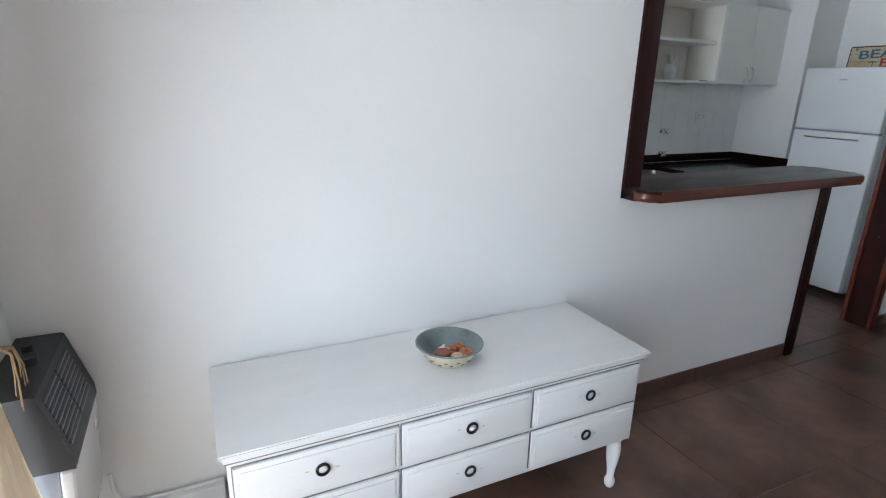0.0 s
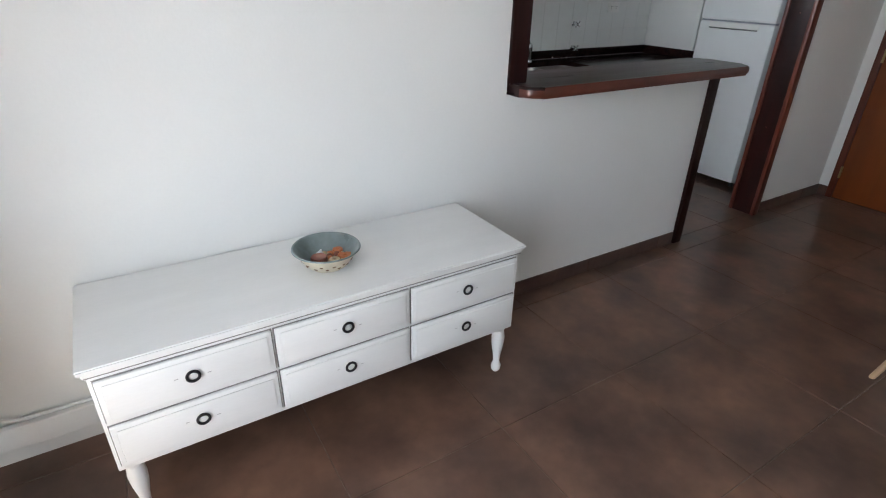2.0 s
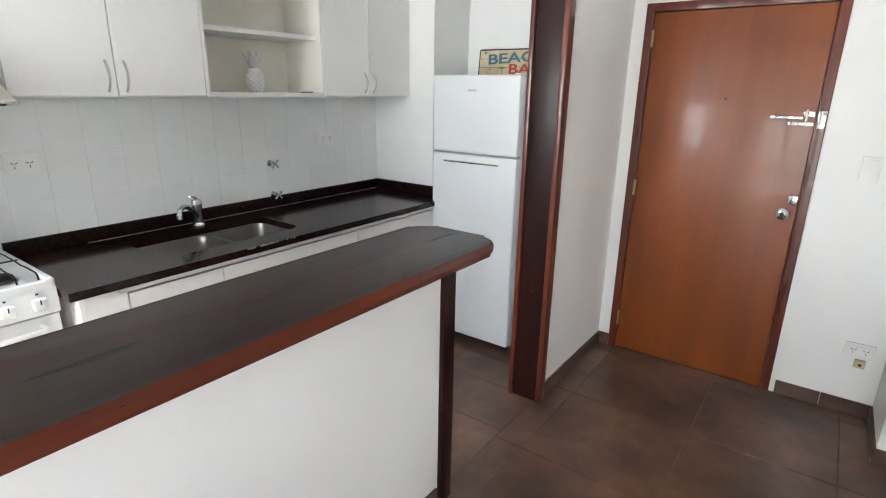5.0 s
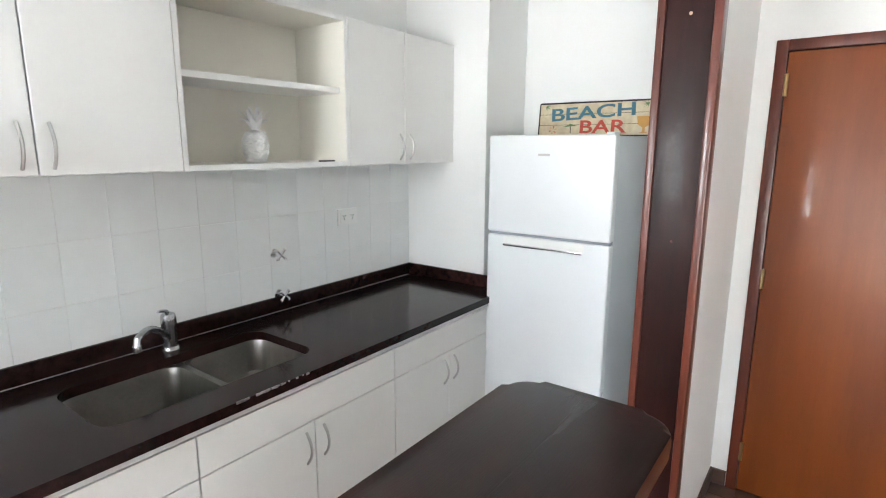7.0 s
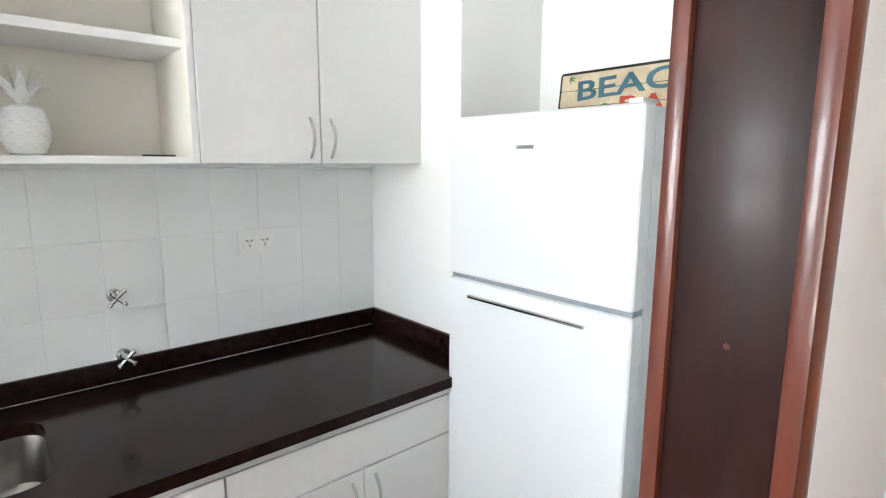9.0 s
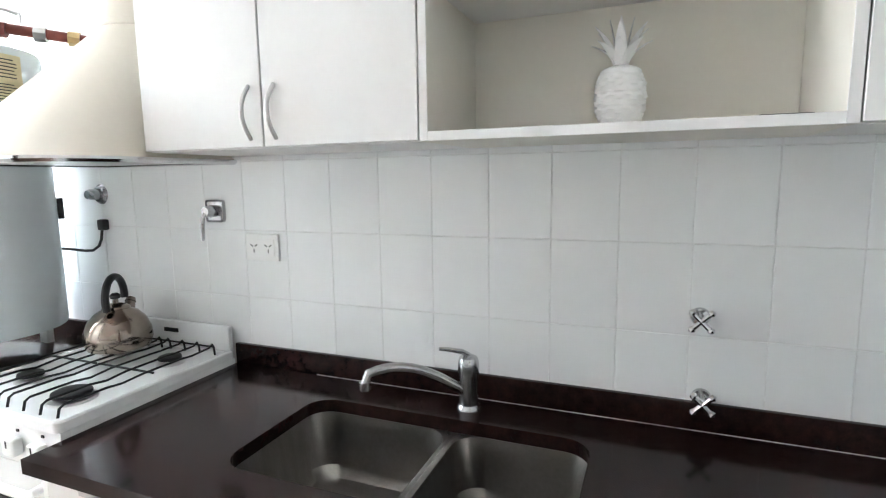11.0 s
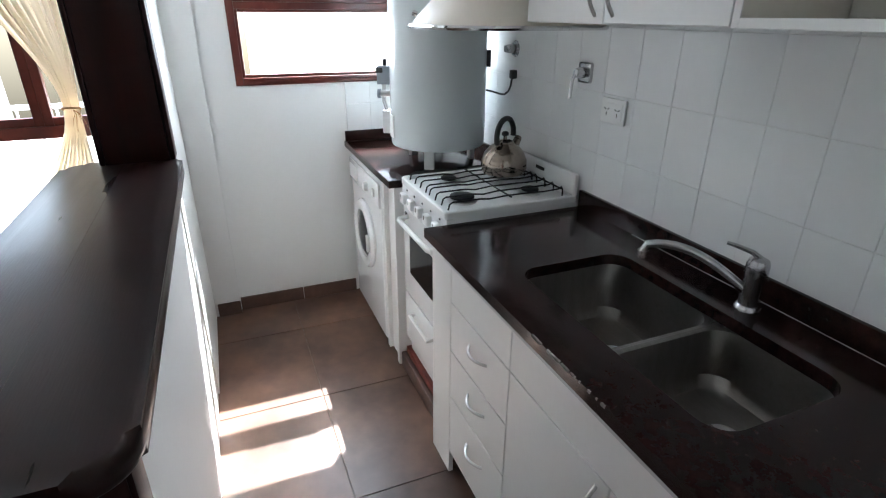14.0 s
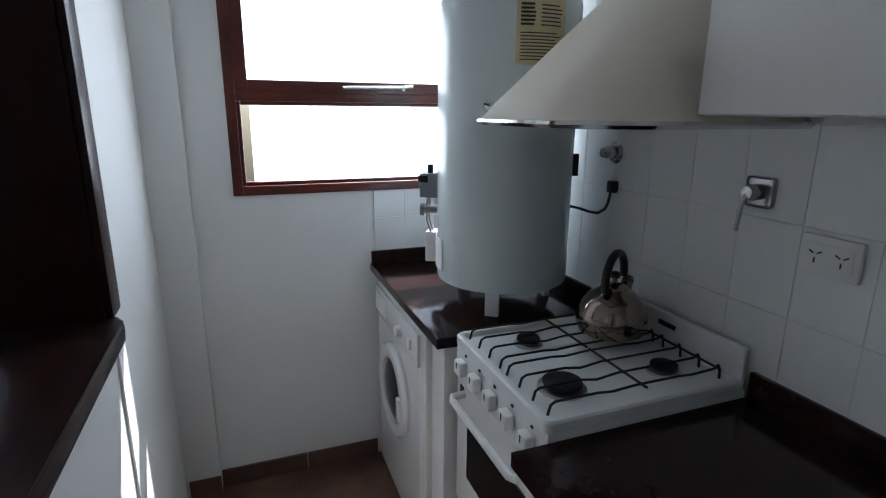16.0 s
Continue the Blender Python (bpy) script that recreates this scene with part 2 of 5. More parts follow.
def tube(bm, pts, r, n=10, taper=None):
    """A bent rod through points."""
    pts = [Vector(p) for p in pts]
    rings, up = [], None
    for i, p in enumerate(pts):
        d = (pts[min(i + 1, len(pts) - 1)] - pts[max(i - 1, 0)]).normalized()
        if up is None:
            up = d.orthogonal().normalized()
        up = (up - d * up.dot(d)).normalized()
        s = d.cross(up)
        rr = r if taper is None else r * (1 + (taper - 1) * i / (len(pts) - 1))
        rings.append([bm.verts.new(p + (up * math.cos(2 * math.pi * k / n) + s * math.sin(2 * math.pi * k / n)) * rr) for k in range(n)])
    for a, b in zip(rings, rings[1:]):
        for k in range(n):
            bm.faces.new((a[k], a[(k + 1) % n], b[(k + 1) % n], b[k]))
    bm.faces.new(rings[0][::-1])
    bm.faces.new(rings[-1])
    return bm


def prism(bm, outline, z0, z1, axis="z"):
    """A plate with the given outline between two levels of one axis."""
    def at(a, b, c):
        return {"z": (a, b, c), "y": (a, c, b), "x": (c, a, b)}[axis]
    lo = [bm.verts.new(at(a, b, z0)) for a, b in outline]
    hi = [bm.verts.new(at(a, b, z1)) for a, b in outline]
    bm.faces.new(lo[::-1])
    bm.faces.new(hi)
    n = len(outline)
    for i in range(n):
        bm.faces.new((lo[i], lo[(i + 1) % n], hi[(i + 1) % n], hi[i]))
    return bm


def rounded(x0, x1, y0, y1, r, n=6, corners=(1, 1, 1, 1)):
    """A rectangle's outline with rounded corners: low-low, high-low, high-high, low-high."""
    out = []
    for (cx, cy, a0), on in zip(((x0 + r, y0 + r, 180), (x1 - r, y0 + r, 270), (x1 - r, y1 - r, 0), (x0 + r, y1 - r, 90)), corners):
        if not on:
            out.append((x0 if a0 in (180, 90) else x1, y0 if a0 in (180, 270) else y1))
            continue
        for i in range(n + 1):
            a = radians(a0 + 90 * i / n)
            out.append((cx + r * math.cos(a), cy + r * math.sin(a)))
    return out


def arc(c, r, a0, a1, n, plane="xz"):
    pts = []
    for i in range(n + 1):
        a = radians(a0 + (a1 - a0) * i / n)
        u, v = r * math.cos(a), r * math.sin(a)
        pts.append({"xz": (c[0] + u, c[1], c[2] + v), "yz": (c[0], c[1] + u, c[2] + v), "xy": (c[0] + u, c[1] + v, c[2])}[plane])
    return pts


def words(text, size, m, material, parent, name="lettering", extrude=0.001, bold=0.0, shear=0.0, fit_width=None):
    cu = bpy.data.curves.new(name, "FONT")
    cu.body, cu.size, cu.extrude, cu.offset, cu.shear = text, size, extrude, bold, shear
    cu.align_x, cu.align_y = "CENTER", "CENTER"
    tmp = bpy.data.objects.new(name, cu)
    me = bpy.data.meshes.new_from_object(tmp)
    bpy.data.objects.remove(tmp)
    if fit_width:
        xs = [v.co.x for v in me.vertices]
        k = fit_width / (max(xs) - min(xs))
        for v in me.vertices:
            v.co.x *= k
    me.transform(Matrix.Translation(-Vector(base_of(parent))) @ m)
    me.materials.append(material)
    ob = new(name, me)
    ob.parent = parent
    return ob


# ---- structure ----
XW, XK, XD, YB, H = -2.15, -0.75, 3.235, 1.712, 2.60
LY = 0.10   # the living room's wall stands this far behind the bar's front line


def slab(name, x0, x1, y0, y1, z0, z1, material, label, category="wall"):
    return tagged(part(name, box(B(), x0, x1, y0, y1, z0, z1), material, smooth=False), label, category, kind="structure")


def wall_with_hole(name, axis, a0, a1, b0, b1, z1, hole, material, label):
    """An upright wall from b0 to b1, a0 to a1 thick, with an opening (b0, b1, z0, z1)."""
    h0, h1, hz0, hz1 = hole
    bm = B()
    for p0, p1, q0, q1 in ((b0, h0, 0, z1), (h1, b1, 0, z1), (h0, h1, 0, hz0), (h0, h1, hz1, z1)):
        if p1 - p0 > 1e-4 and q1 - q0 > 1e-4:
            if axis == "x":
                box(bm, a0, a1, p0, p1, q0, q1)
            else:
                box(bm, p0, p1, a0, a1, q0, q1)
    return tagged(part(name, bm, material, smooth=False), label, "wall", kind="structure")


slab("wall_divider", XW, 0.0, 0.012 + LY, 0.31, 0, H, WALL, "smooth white painted wall between living room and kitchen")
slab("wall_half", 0.0, 1.425, 0.012 + LY, 0.303, 0, 1.040, WALL, "white painted half wall under the breakfast bar")
wall_with_hole("wall_living_window", "x", XW - 0.15, XW, -3.75, 0.31, H, (-2.35 + LY, -0.29 + LY, 0.10, 2.15), WALL, "white painted wall with a tall mahogany window")
wall_with_hole("wall_kitchen_window", "x", XK - 0.07, XK, 0.31, YB + 0.15, H, (0.605, 1.57, 1.25, 2.07), WALL, "white painted kitchen wall with a mahogany window")
slab("wall_kitchen_back", XK, 3.365, YB, YB + 0.15, 0, H, WALL, "white kitchen wall behind the worktop")
slab("wall_pier", 2.81, XD, 1.20, YB, 0, H, WALL, "white painted pier beside the refrigerator recess")
wall_with_hole("wall_entrance", "x", XD, XD + 0.15, -1.325, YB, H, (-0.83, 0.01, 0.0, 2.035), WALL, "white painted wall around the entrance door")
slab("wall_recess", 3.196, XD - 0.0005, 0.261, 1.1995, 0, H, WALL, "white painted wall behind the refrigerator")
slab("wall_stub", 2.345, XD, 0.125, 0.26, 0, H, WALL, "white painted short wall beside the entrance")
slab("wall_column", 2.815, 3.365, -3.75, -1.325, 0, H, WALL, "white painted projecting wall with a hat on it")
slab("wall_south", XW, 2.815, -3.9, -3.75, 0, H, WALL, "plain white painted wall")
_bm = box(B(), XW - 0.15, 3.385, -3.9, 0.31, H, H + 0.12)
box(_bm, XK - 0.07, 3.385, 0.3101, YB + 0.15, H, H + 0.12)
tagged(part("ceiling", _bm, CEIL, smooth=False), "flat white painted ceiling", "ceiling", kind="structure")
slab("landing_wall", XD + 0.15, XD + 0.2, -1.2, 0.3, 0, 2.4, WALL, "plain wall behind the entrance door")
_bm = box(B(), XW - 0.15, 3.385, -3.9, 0.31, -0.12, -0.004)
box(_bm, XK - 0.07, 3.385, 0.3101, YB + 0.15, -0.12, -0.004)
floor = tagged(part("floor", _bm, GROUT_F, smooth=False), "dark brown mottled stoneware tiled floor with thin joints", "floor", kind="structure")
# small step in the kitchen's corner
slab("wall_kitchen_nib", XK, XK + 0.038, 0.31, 0.445, 0, H, WALL, "narrow white painted nib in the kitchen corner")


def skirting(name, pieces, z1=0.078):
    """Skirting tiles: (x0, x1, y0, y1) each."""
    root = thing(name, (pieces[0][0], pieces[0][2], 0), "brown stoneware skirting tiles along the wall", "skirting", kind="structure")
    for x0, x1, y0, y1 in pieces:
        part("skirting_tile", box(B(), x0, x1, y0, y1, 0.0, z1, 0.0015, 1), SKIRT, root)
    return root


def run(a, b, step, first=None):
    cuts, p = [a], a + (first or step)
    while p < b - 0.02:
        cuts.append(p)
        p += step
    return list(zip(cuts, [c - 0.003 for c in cuts[1:]] + [b]))


skirting("baseboard_divider", [(p, q, LY + 0.001, LY + 0.012) for p, q in run(-1.70, 1.41, 0.6, 0.57)])
skirting("baseboard_hall", [(p, q, 0.114, 0.125) for p, q in run(2.38, XD, 0.6)] + [(XD - 0.011, XD, 0.055, 0.114)])
skirting("baseboard_entrance", [(XD - 0.011, XD, -1.10, -0.895), (XD - 0.011, XD, -1.325, -1.103), (2.815, XD - 0.012, -1.325, -1.314)])
skirting("baseboard_column", [(2.804, 2.815, p, q) for p, q in run(-3.7, -1.314, 0.6, 0.22)])
skirting("baseboard_kitchen", [(XK + 0.038, XK + 0.049, 0.325, 0.445), (XK, XK + 0.011, 0.448, 0.80), (XK, XK + 0.011, 0.803, 1.12)])


# ---- joinery: casings, bar, windows, door ----
def casing_upper():
    root = thing("post_casing", (0.045, 0.16, 1.082), "dark mahogany timber casing on the wall end above the bar", "post", kind="structure")
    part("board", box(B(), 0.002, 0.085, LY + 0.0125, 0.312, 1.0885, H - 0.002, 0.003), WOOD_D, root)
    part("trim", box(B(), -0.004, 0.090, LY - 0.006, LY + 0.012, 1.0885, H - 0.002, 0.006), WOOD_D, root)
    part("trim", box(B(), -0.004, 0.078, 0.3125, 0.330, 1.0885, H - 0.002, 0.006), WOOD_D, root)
    return root


casing_upper()


def casing_lower():
    root = thing("bar_end_post", (1.465, 0.14, 0), "dark mahogany timber post under the bar end", "post", kind="structure")
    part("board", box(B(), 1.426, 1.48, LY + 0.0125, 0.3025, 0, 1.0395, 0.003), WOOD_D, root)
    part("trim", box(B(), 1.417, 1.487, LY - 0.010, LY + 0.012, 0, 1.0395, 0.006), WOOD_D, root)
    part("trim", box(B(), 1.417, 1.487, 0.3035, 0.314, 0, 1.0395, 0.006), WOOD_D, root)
    return root


casing_lower()


def casing_recess():
    root = thing("recess_post", (2.33, 0.17, 0), "dark mahogany timber casing on the wall end by the refrigerator", "post", kind="structure")
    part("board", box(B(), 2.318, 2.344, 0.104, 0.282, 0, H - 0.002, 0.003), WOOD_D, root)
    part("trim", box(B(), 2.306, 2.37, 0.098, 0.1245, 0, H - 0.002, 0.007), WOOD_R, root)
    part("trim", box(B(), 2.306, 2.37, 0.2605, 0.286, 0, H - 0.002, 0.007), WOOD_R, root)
    for z in (2.02, 1.33, 0.62):
        part("screw_cap", cyl(B(), (2.3185, 0.19, z), (2.3165, 0.19, z), 0.005 if z > 2 else 0.004, n=12), BONE if z > 2 else WOOD_R, root)
    return root


casing_recess()


def breakfast_bar():
    root = thing("breakfast_bar", (0.8, 0.13, 1.036), "long dark mahogany breakfast bar top with rounded edges", "bar counter")
    x0, x1, y0, y1, z0, z1 = 0.018, 1.603, -0.022, 0.350, 1.0405, 1.088
    def bar_mesh(front):
        bm = prism(B(), rounded(x0, x1, y0, y1, 0.075, 8), z0, z1)
        es = [e for e in bm.edges if abs(e.verts[0].co.z - e.verts[1].co.z) < 1e-6]
        bmesh.ops.bevel(bm, geom=es, offset=0.018, segments=4, affect="EDGES", profile=0.5)
        bm.normal_update()
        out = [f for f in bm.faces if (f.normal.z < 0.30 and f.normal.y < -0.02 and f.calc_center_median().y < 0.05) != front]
        bmesh.ops.delete(bm, geom=out, context="FACES")
        return bm
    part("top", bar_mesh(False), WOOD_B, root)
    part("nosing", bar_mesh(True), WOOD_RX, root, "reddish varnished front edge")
    for y in (0.165,):
        part("board_seam", box(B(), 0.10, 1.50, y - 0.0008, y + 0.0008, z1 - 0.001, z1 + 0.0003), WOOD_D, root)
    return root


breakfast_bar()


def kitchen_window():
    root = thing("window_1", (XK, 1.10, 1.235), "mahogany framed kitchen window with two stacked panes", "window", kind="structure")
    y0, y1, z0, z1 = 0.592, 1.585, 1.238, 2.085
    xa, xb = XK - 0.06, XK + 0.012
    w = 0.036
    for nm, b in (("frame_stile", (y0, y0 + w, z0, z1)), ("frame_stile", (y1 - w, y1, z0, z1)), ("frame_rail", (y0 + w, y1 - w, z0, z0 + w)), ("frame_rail", (y0 + w, y1 - w, z1 - w, z1)), ("frame_rail", (y0 + w, y1 - w, 1.586, 1.618))):
        part(nm, box(B(), xa, xb, *b, 0.004), FRAME, root)

    def sash(za, zb, ya, yb, s, xx):
        for nm, b in (("sash_stile", (ya, ya + s, za, zb)), ("sash_stile", (yb - s, yb, za, zb)), ("sash_rail", (ya + s, yb - s, za, za + s)), ("sash_rail", (ya + s, yb - s, zb - s, zb))):
            part(nm, box(B(), xx - 0.035, xx, *b, 0.004), FRAME, root)
        p = part("pane", box(B(), xx - 0.022, xx - 0.017, ya + s - 0.004, yb - s + 0.004, za + s - 0.004, zb - s + 0.004), GLASS, root)
        p.visible_shadow = False
    sash(z0 + w, 1.586, y0 + w, y1 - w, 0.014, XK - 0.004)
    sash(1.618, z1 - w, y0 + w, y1 - w, 0.045, XK + 0.006)
    stay = part("stay_bar", tube(B(), [(XK + 0.02, 1.02, 1.64), (XK + 0.022, 1.25, 1.645), (XK + 0.02, 1.30, 1.649)], 0.006, 8), SATIN, root)
    part("stay_pin", cyl(B(), (XK + 0.02, 1.26, 1.632), (XK + 0.02, 1.26, 1.664), 0.007, n=10), SATIN, stay)
    return root


kitchen_window()


def living_window():
    root = thing("window_2", (XW, -1.40 + LY, 0.10), "tall mahogany framed living room window with clear panes", "window", kind="structure")
    y0, y1, z0, z1 = -2.36 + LY, -0.27 + LY, 0.10, 2.16
    xa, xb = XW - 0.07, XW + 0.012
    w = 0.07
    for nm, b in (("frame_stile", (y0, y0 + w, z0, z1)), ("frame_stile", (y1 - w, y1 + 0.035, 0.70, z1)), ("frame_rail", (y0 + w, y1 - w, z1 - w, z1)), ("frame_rail", (y0 + w, y1 - w, 0.79, 0.87)), ("frame_rail", (y0, y1, z0, z0 + 0.05))):
        part(nm, box(B(), xa, xb, *b, 0.005), FRAME, root)
    for a, c in ((y0 + w, -1.53 + LY), (-1.53 + LY, -0.70 + LY), (-0.70 + LY, y1 - w)):
        s = 0.055
        for nm, b in (("sash_stile", (a, a + s, 0.87, z1 - w)), ("sash_stile", (c - s, c, 0.87, z1 - w)), ("sash_rail", (a + s, c - s, 0.87, 0.87 + s)), ("sash_rail", (a + s, c - s, z1 - w - s, z1 - w))):
            part(nm, box(B(), xa + 0.012, xb - 0.012, *b, 0.004), FRAME, root)
        p = part("pane", box(B(), XW - 0.035, XW - 0.03, a + s - 0.004, c - s + 0.004, 0.87 + s - 0.004, z1 - w - s + 0.004), GLASS, root)
        p.visible_shadow = False
    p = part("lower_pane", box(B(), XW - 0.035, XW - 0.03, y0 + 0.004, y1 - 0.004, z0 + 0.05, 0.79), GLASS, root)
    p.visible_shadow = False
    part("bolt_knob", lathe(B(), [(0, 0.02), (0.008, 0.017), (0.010, 0.008), (0.005, 0)], (XW + 0.0125, -0.305 + LY, 1.0), 12, pose(0, 0, 0, 0, 90, 0)), BONE, root)
    return root


living_window()


def balcony_rail():
    root = thing("balcony_railing", (XW - 0.9, -1.4, -0.1), "white painted balcony railing outside the window", "railing")
    x = XW - 0.9
    part("handrail", box(B(), x - 0.02, x + 0.02, -3.2, 0.3, 0.86, 0.90, 0.004), ENAMEL, root)
    part("bottom_rail", box(B(), x - 0.015, x + 0.015, -3.2, 0.3, 0.0, 0.03, 0.004), ENAMEL, root)
    for i in range(26):
        y = -3.15 + i * 0.135
        part("baluster", box(B(), x - 0.009, x + 0.009, y - 0.009, y + 0.009, 0.03, 0.86), ENAMEL, root)
    slab("balcony_floor", XW - 1.0, XW - 0.15, -3.4, 0.31, -0.2, -0.02, GROUT_W, "pale balcony floor outside the window", "balcony")
    # unseen overhang, added only to cut the sun entering the living room
    slab("sun_block_slab", XW - 1.0, XW - 0.15, -3.4, 0.31, H, H + 0.15, GROUT_W, "unseen pale slab added to keep sun off the living room window", "balcony")
    slab("ground", -60, 60, -60, 60, -9.2, -9.0, GROUT_W, "pale ground far below the windows", "ground")
    return root


balcony_rail()


def entrance_door():
    root = thing("door_1", (XD, -0.44, 0), "closed reddish cedar flush entrance door with steel locks", "door", kind="structure")
    y0, y1, z1 = -0.87, 0.052, 2.066
    for nm, b in (("frame_jamb", (y0, y0 + 0.045, 0, z1)), ("frame_jamb", (y1 - 0.045, y1, 0, z1)), ("frame_head", (y0 + 0.045, y1 - 0.045, z1 - 0.045, z1))):
        part(nm, box(B(), XD - 0.014, XD + 0.10, *b, 0.004), WOOD_R, root)
    leaf = part("leaf", box(B(), XD - 0.004, XD + 0.04, y0 + 0.048, y1 - 0.048, 0.006, z1 - 0.048, 0.003), DOOR_W, root)
    for z in (1.885, 1.055, 0.21):
        part("hinge", cyl(B(), (XD - 0.014, y1 - 0.05, z - 0.045), (XD - 0.014, y1 - 0.05, z + 0.045), 0.008, n=10), BRASS, root)
    xf = XD - 0.004
    rose = part("lock_rose", lathe(B(), [(0, 0.016), (0.018, 0.016), (0.026, 0.012), (0.034, 0.006), (0.036, 0)], (xf, -0.765, 1.005), 28, pose(0, 0, 0, 0, -90, 0)), CHROME, root)
    part("key_cylinder", lathe(B(), [(0, 0.028), (0.010, 0.027), (0.012, 0.015)], (xf, -0.765, 1.005), 16, pose(0, 0, 0, 0, -90, 0)), BLACK, rose)
    part("upper_lock", box(B(), xf - 0.012, xf, -0.820, -0.778, 1.06, 1.105, 0.004), CHROME, root)
    ch = part("latch_plate", box(B(), xf - 0.008, xf, -0.816, -0.710, 1.455, 1.472, 0.002), CHROME, root)
    part("latch_arm", box(B(), xf - 0.020, xf - 0.010, -0.770, -0.630, 1.485, 1.499, 0.003), CHROME, ch)
    part("latch_plate", box(B(), xf - 0.008, xf, -0.816, -0.770, 1.50, 1.525, 0.002), CHROME, root)
    part("latch_keep", box(B(), XD - 0.024, XD - 0.0145, -0.865, -0.832, 1.44, 1.53, 0.003), CHROME, root)
    part("latch_pin", cyl(B(), (xf - 0.015, -0.785, 1.45), (xf - 0.015, -0.785, 1.535), 0.006, n=10), CHROME, ch)
    part("peephole", lathe(B(), [(0, 0.003), (0.006, 0.003), (0.007, 0)], (xf, -0.410, 1.575), 16, pose(0, 0, 0, 0, -90, 0)), CHAR_P, root)
    return root


entrance_door()


# ---- kitchen ----
CT, CF, SPL = 0.912, 1.075, 0.976   # worktop level, front edge, upstand level


def bow_handle(parent, p, up=True, length=0.115, out=(0, -1, 0), material=SATIN):
    """A curved bar handle centred at p; its ends touch the front."""
    p, o = Vector(p), Vector(out)
    a = Vector((0, 0, 1)) if up else Vector((1, 0, 0))
    pts = []
    for i in range(11):
        s = -1 + 2 * i / 10
        pts.append(p + a * (s * length / 2) + o * (0.026 * (1 - s * s) - 0.001))
    return part("handle", tube(B(), pts, 0.0048, 8), material, parent, "curved satin metal handle")


def front_panel(parent, name, x0, x1, z0, z1, y, material=None, t=0.017):
    return part(name, box(B(), x0 + 0.002, x1 - 0.002, y, y + t, z0 + 0.002, z1 - 0.002, 0.0015, 1), material or MELA, parent)


def carcass(parent, x0, x1, y0, y1, z0, z1, shelf=(), skin=None):
    """Two sides, top, bottom and back of a cabinet."""
    t = 0.017
    for nm, b in (("side_panel", (x0, x0 + t, y0, y1, z0, z1)), ("side_panel", (x1 - t, x1, y0, y1, z0, z1)),
                  ("bottom_panel", (x0 + t, x1 - t, y0, y1, z0, z0 + t)), ("top_panel", (x0 + t, x1 - t, y0, y1, z1 - t, z1)),
                  ("back_panel", (x0 + t, x1 - t, y1 - 0.006, y1, z0 + t, z1 - t))):
        part(nm, box(B(), *b, 0.001, 1), skin or (MELA if nm != "back_panel" else MELA_IN), parent)
    for z in shelf:
        part("shelf", box(B(), x0 + t, x1 - t, y0 + 0.012, y1 - 0.007, z, z + t, 0.001, 1), MELA, parent)


def wall_cabinet(x0, x1, xm, group):
    yf, z0, z1 = 1.398, 1.547, 2.122
    root = thing("wall_cabinet", ((x0 + x1) / 2, YB - 0.15, z0), "white melamine double-door wall cabinet with curved metal handles", "cabinet", group)
    carcass(root, x0, x1, yf + 0.018, YB - 0.012, z0, z1)
    for a, b, hx in ((x0, xm, xm - 0.034), (xm, x1, xm + 0.034)):
        d = front_panel(root, "door", a, b, z0, z1, yf)
        bow_handle(d, (hx, yf, z0 + 0.076))
    return root


wall_cabinet(0.645, 1.378, 1.006, "wall cabinets over the worktop")
wall_cabinet(2.077, 2.806, 2.422, "wall cabinets over the worktop")


def niche():
    x0, x1 = 1.3785, 2.0765
    root = thing("open_wall_shelf", ((x0 + x1) / 2, YB - 0.15, 1.547), "white open wall shelf unit between two cabinets", "shelf unit")
    carcass(root, x0, x1, 1.402, YB - 0.012, 1.547, 2.122, skin=MELA_IN)
    for nm, q in (("edge_band", (x0, x0 + 0.017, 1.547, 2.122)), ("edge_band", (x1 - 0.017, x1, 1.547, 2.122)), ("edge_band", (x0 + 0.017, x1 - 0.017, 1.547, 1.565)), ("edge_band", (x0 + 0.017, x1 - 0.017, 2.104, 2.122))):
        part(nm, box(B(), q[0], q[1], 1.399, 1.4018, q[2], q[3], 0.0006, 1), MELA, root)
    part("shelf", box(B(), x0 + 0.017, x1 - 0.017, 1.43, YB - 0.019, 1.834, 1.856, 0.001, 1), MELA, root)
    return root


niche()


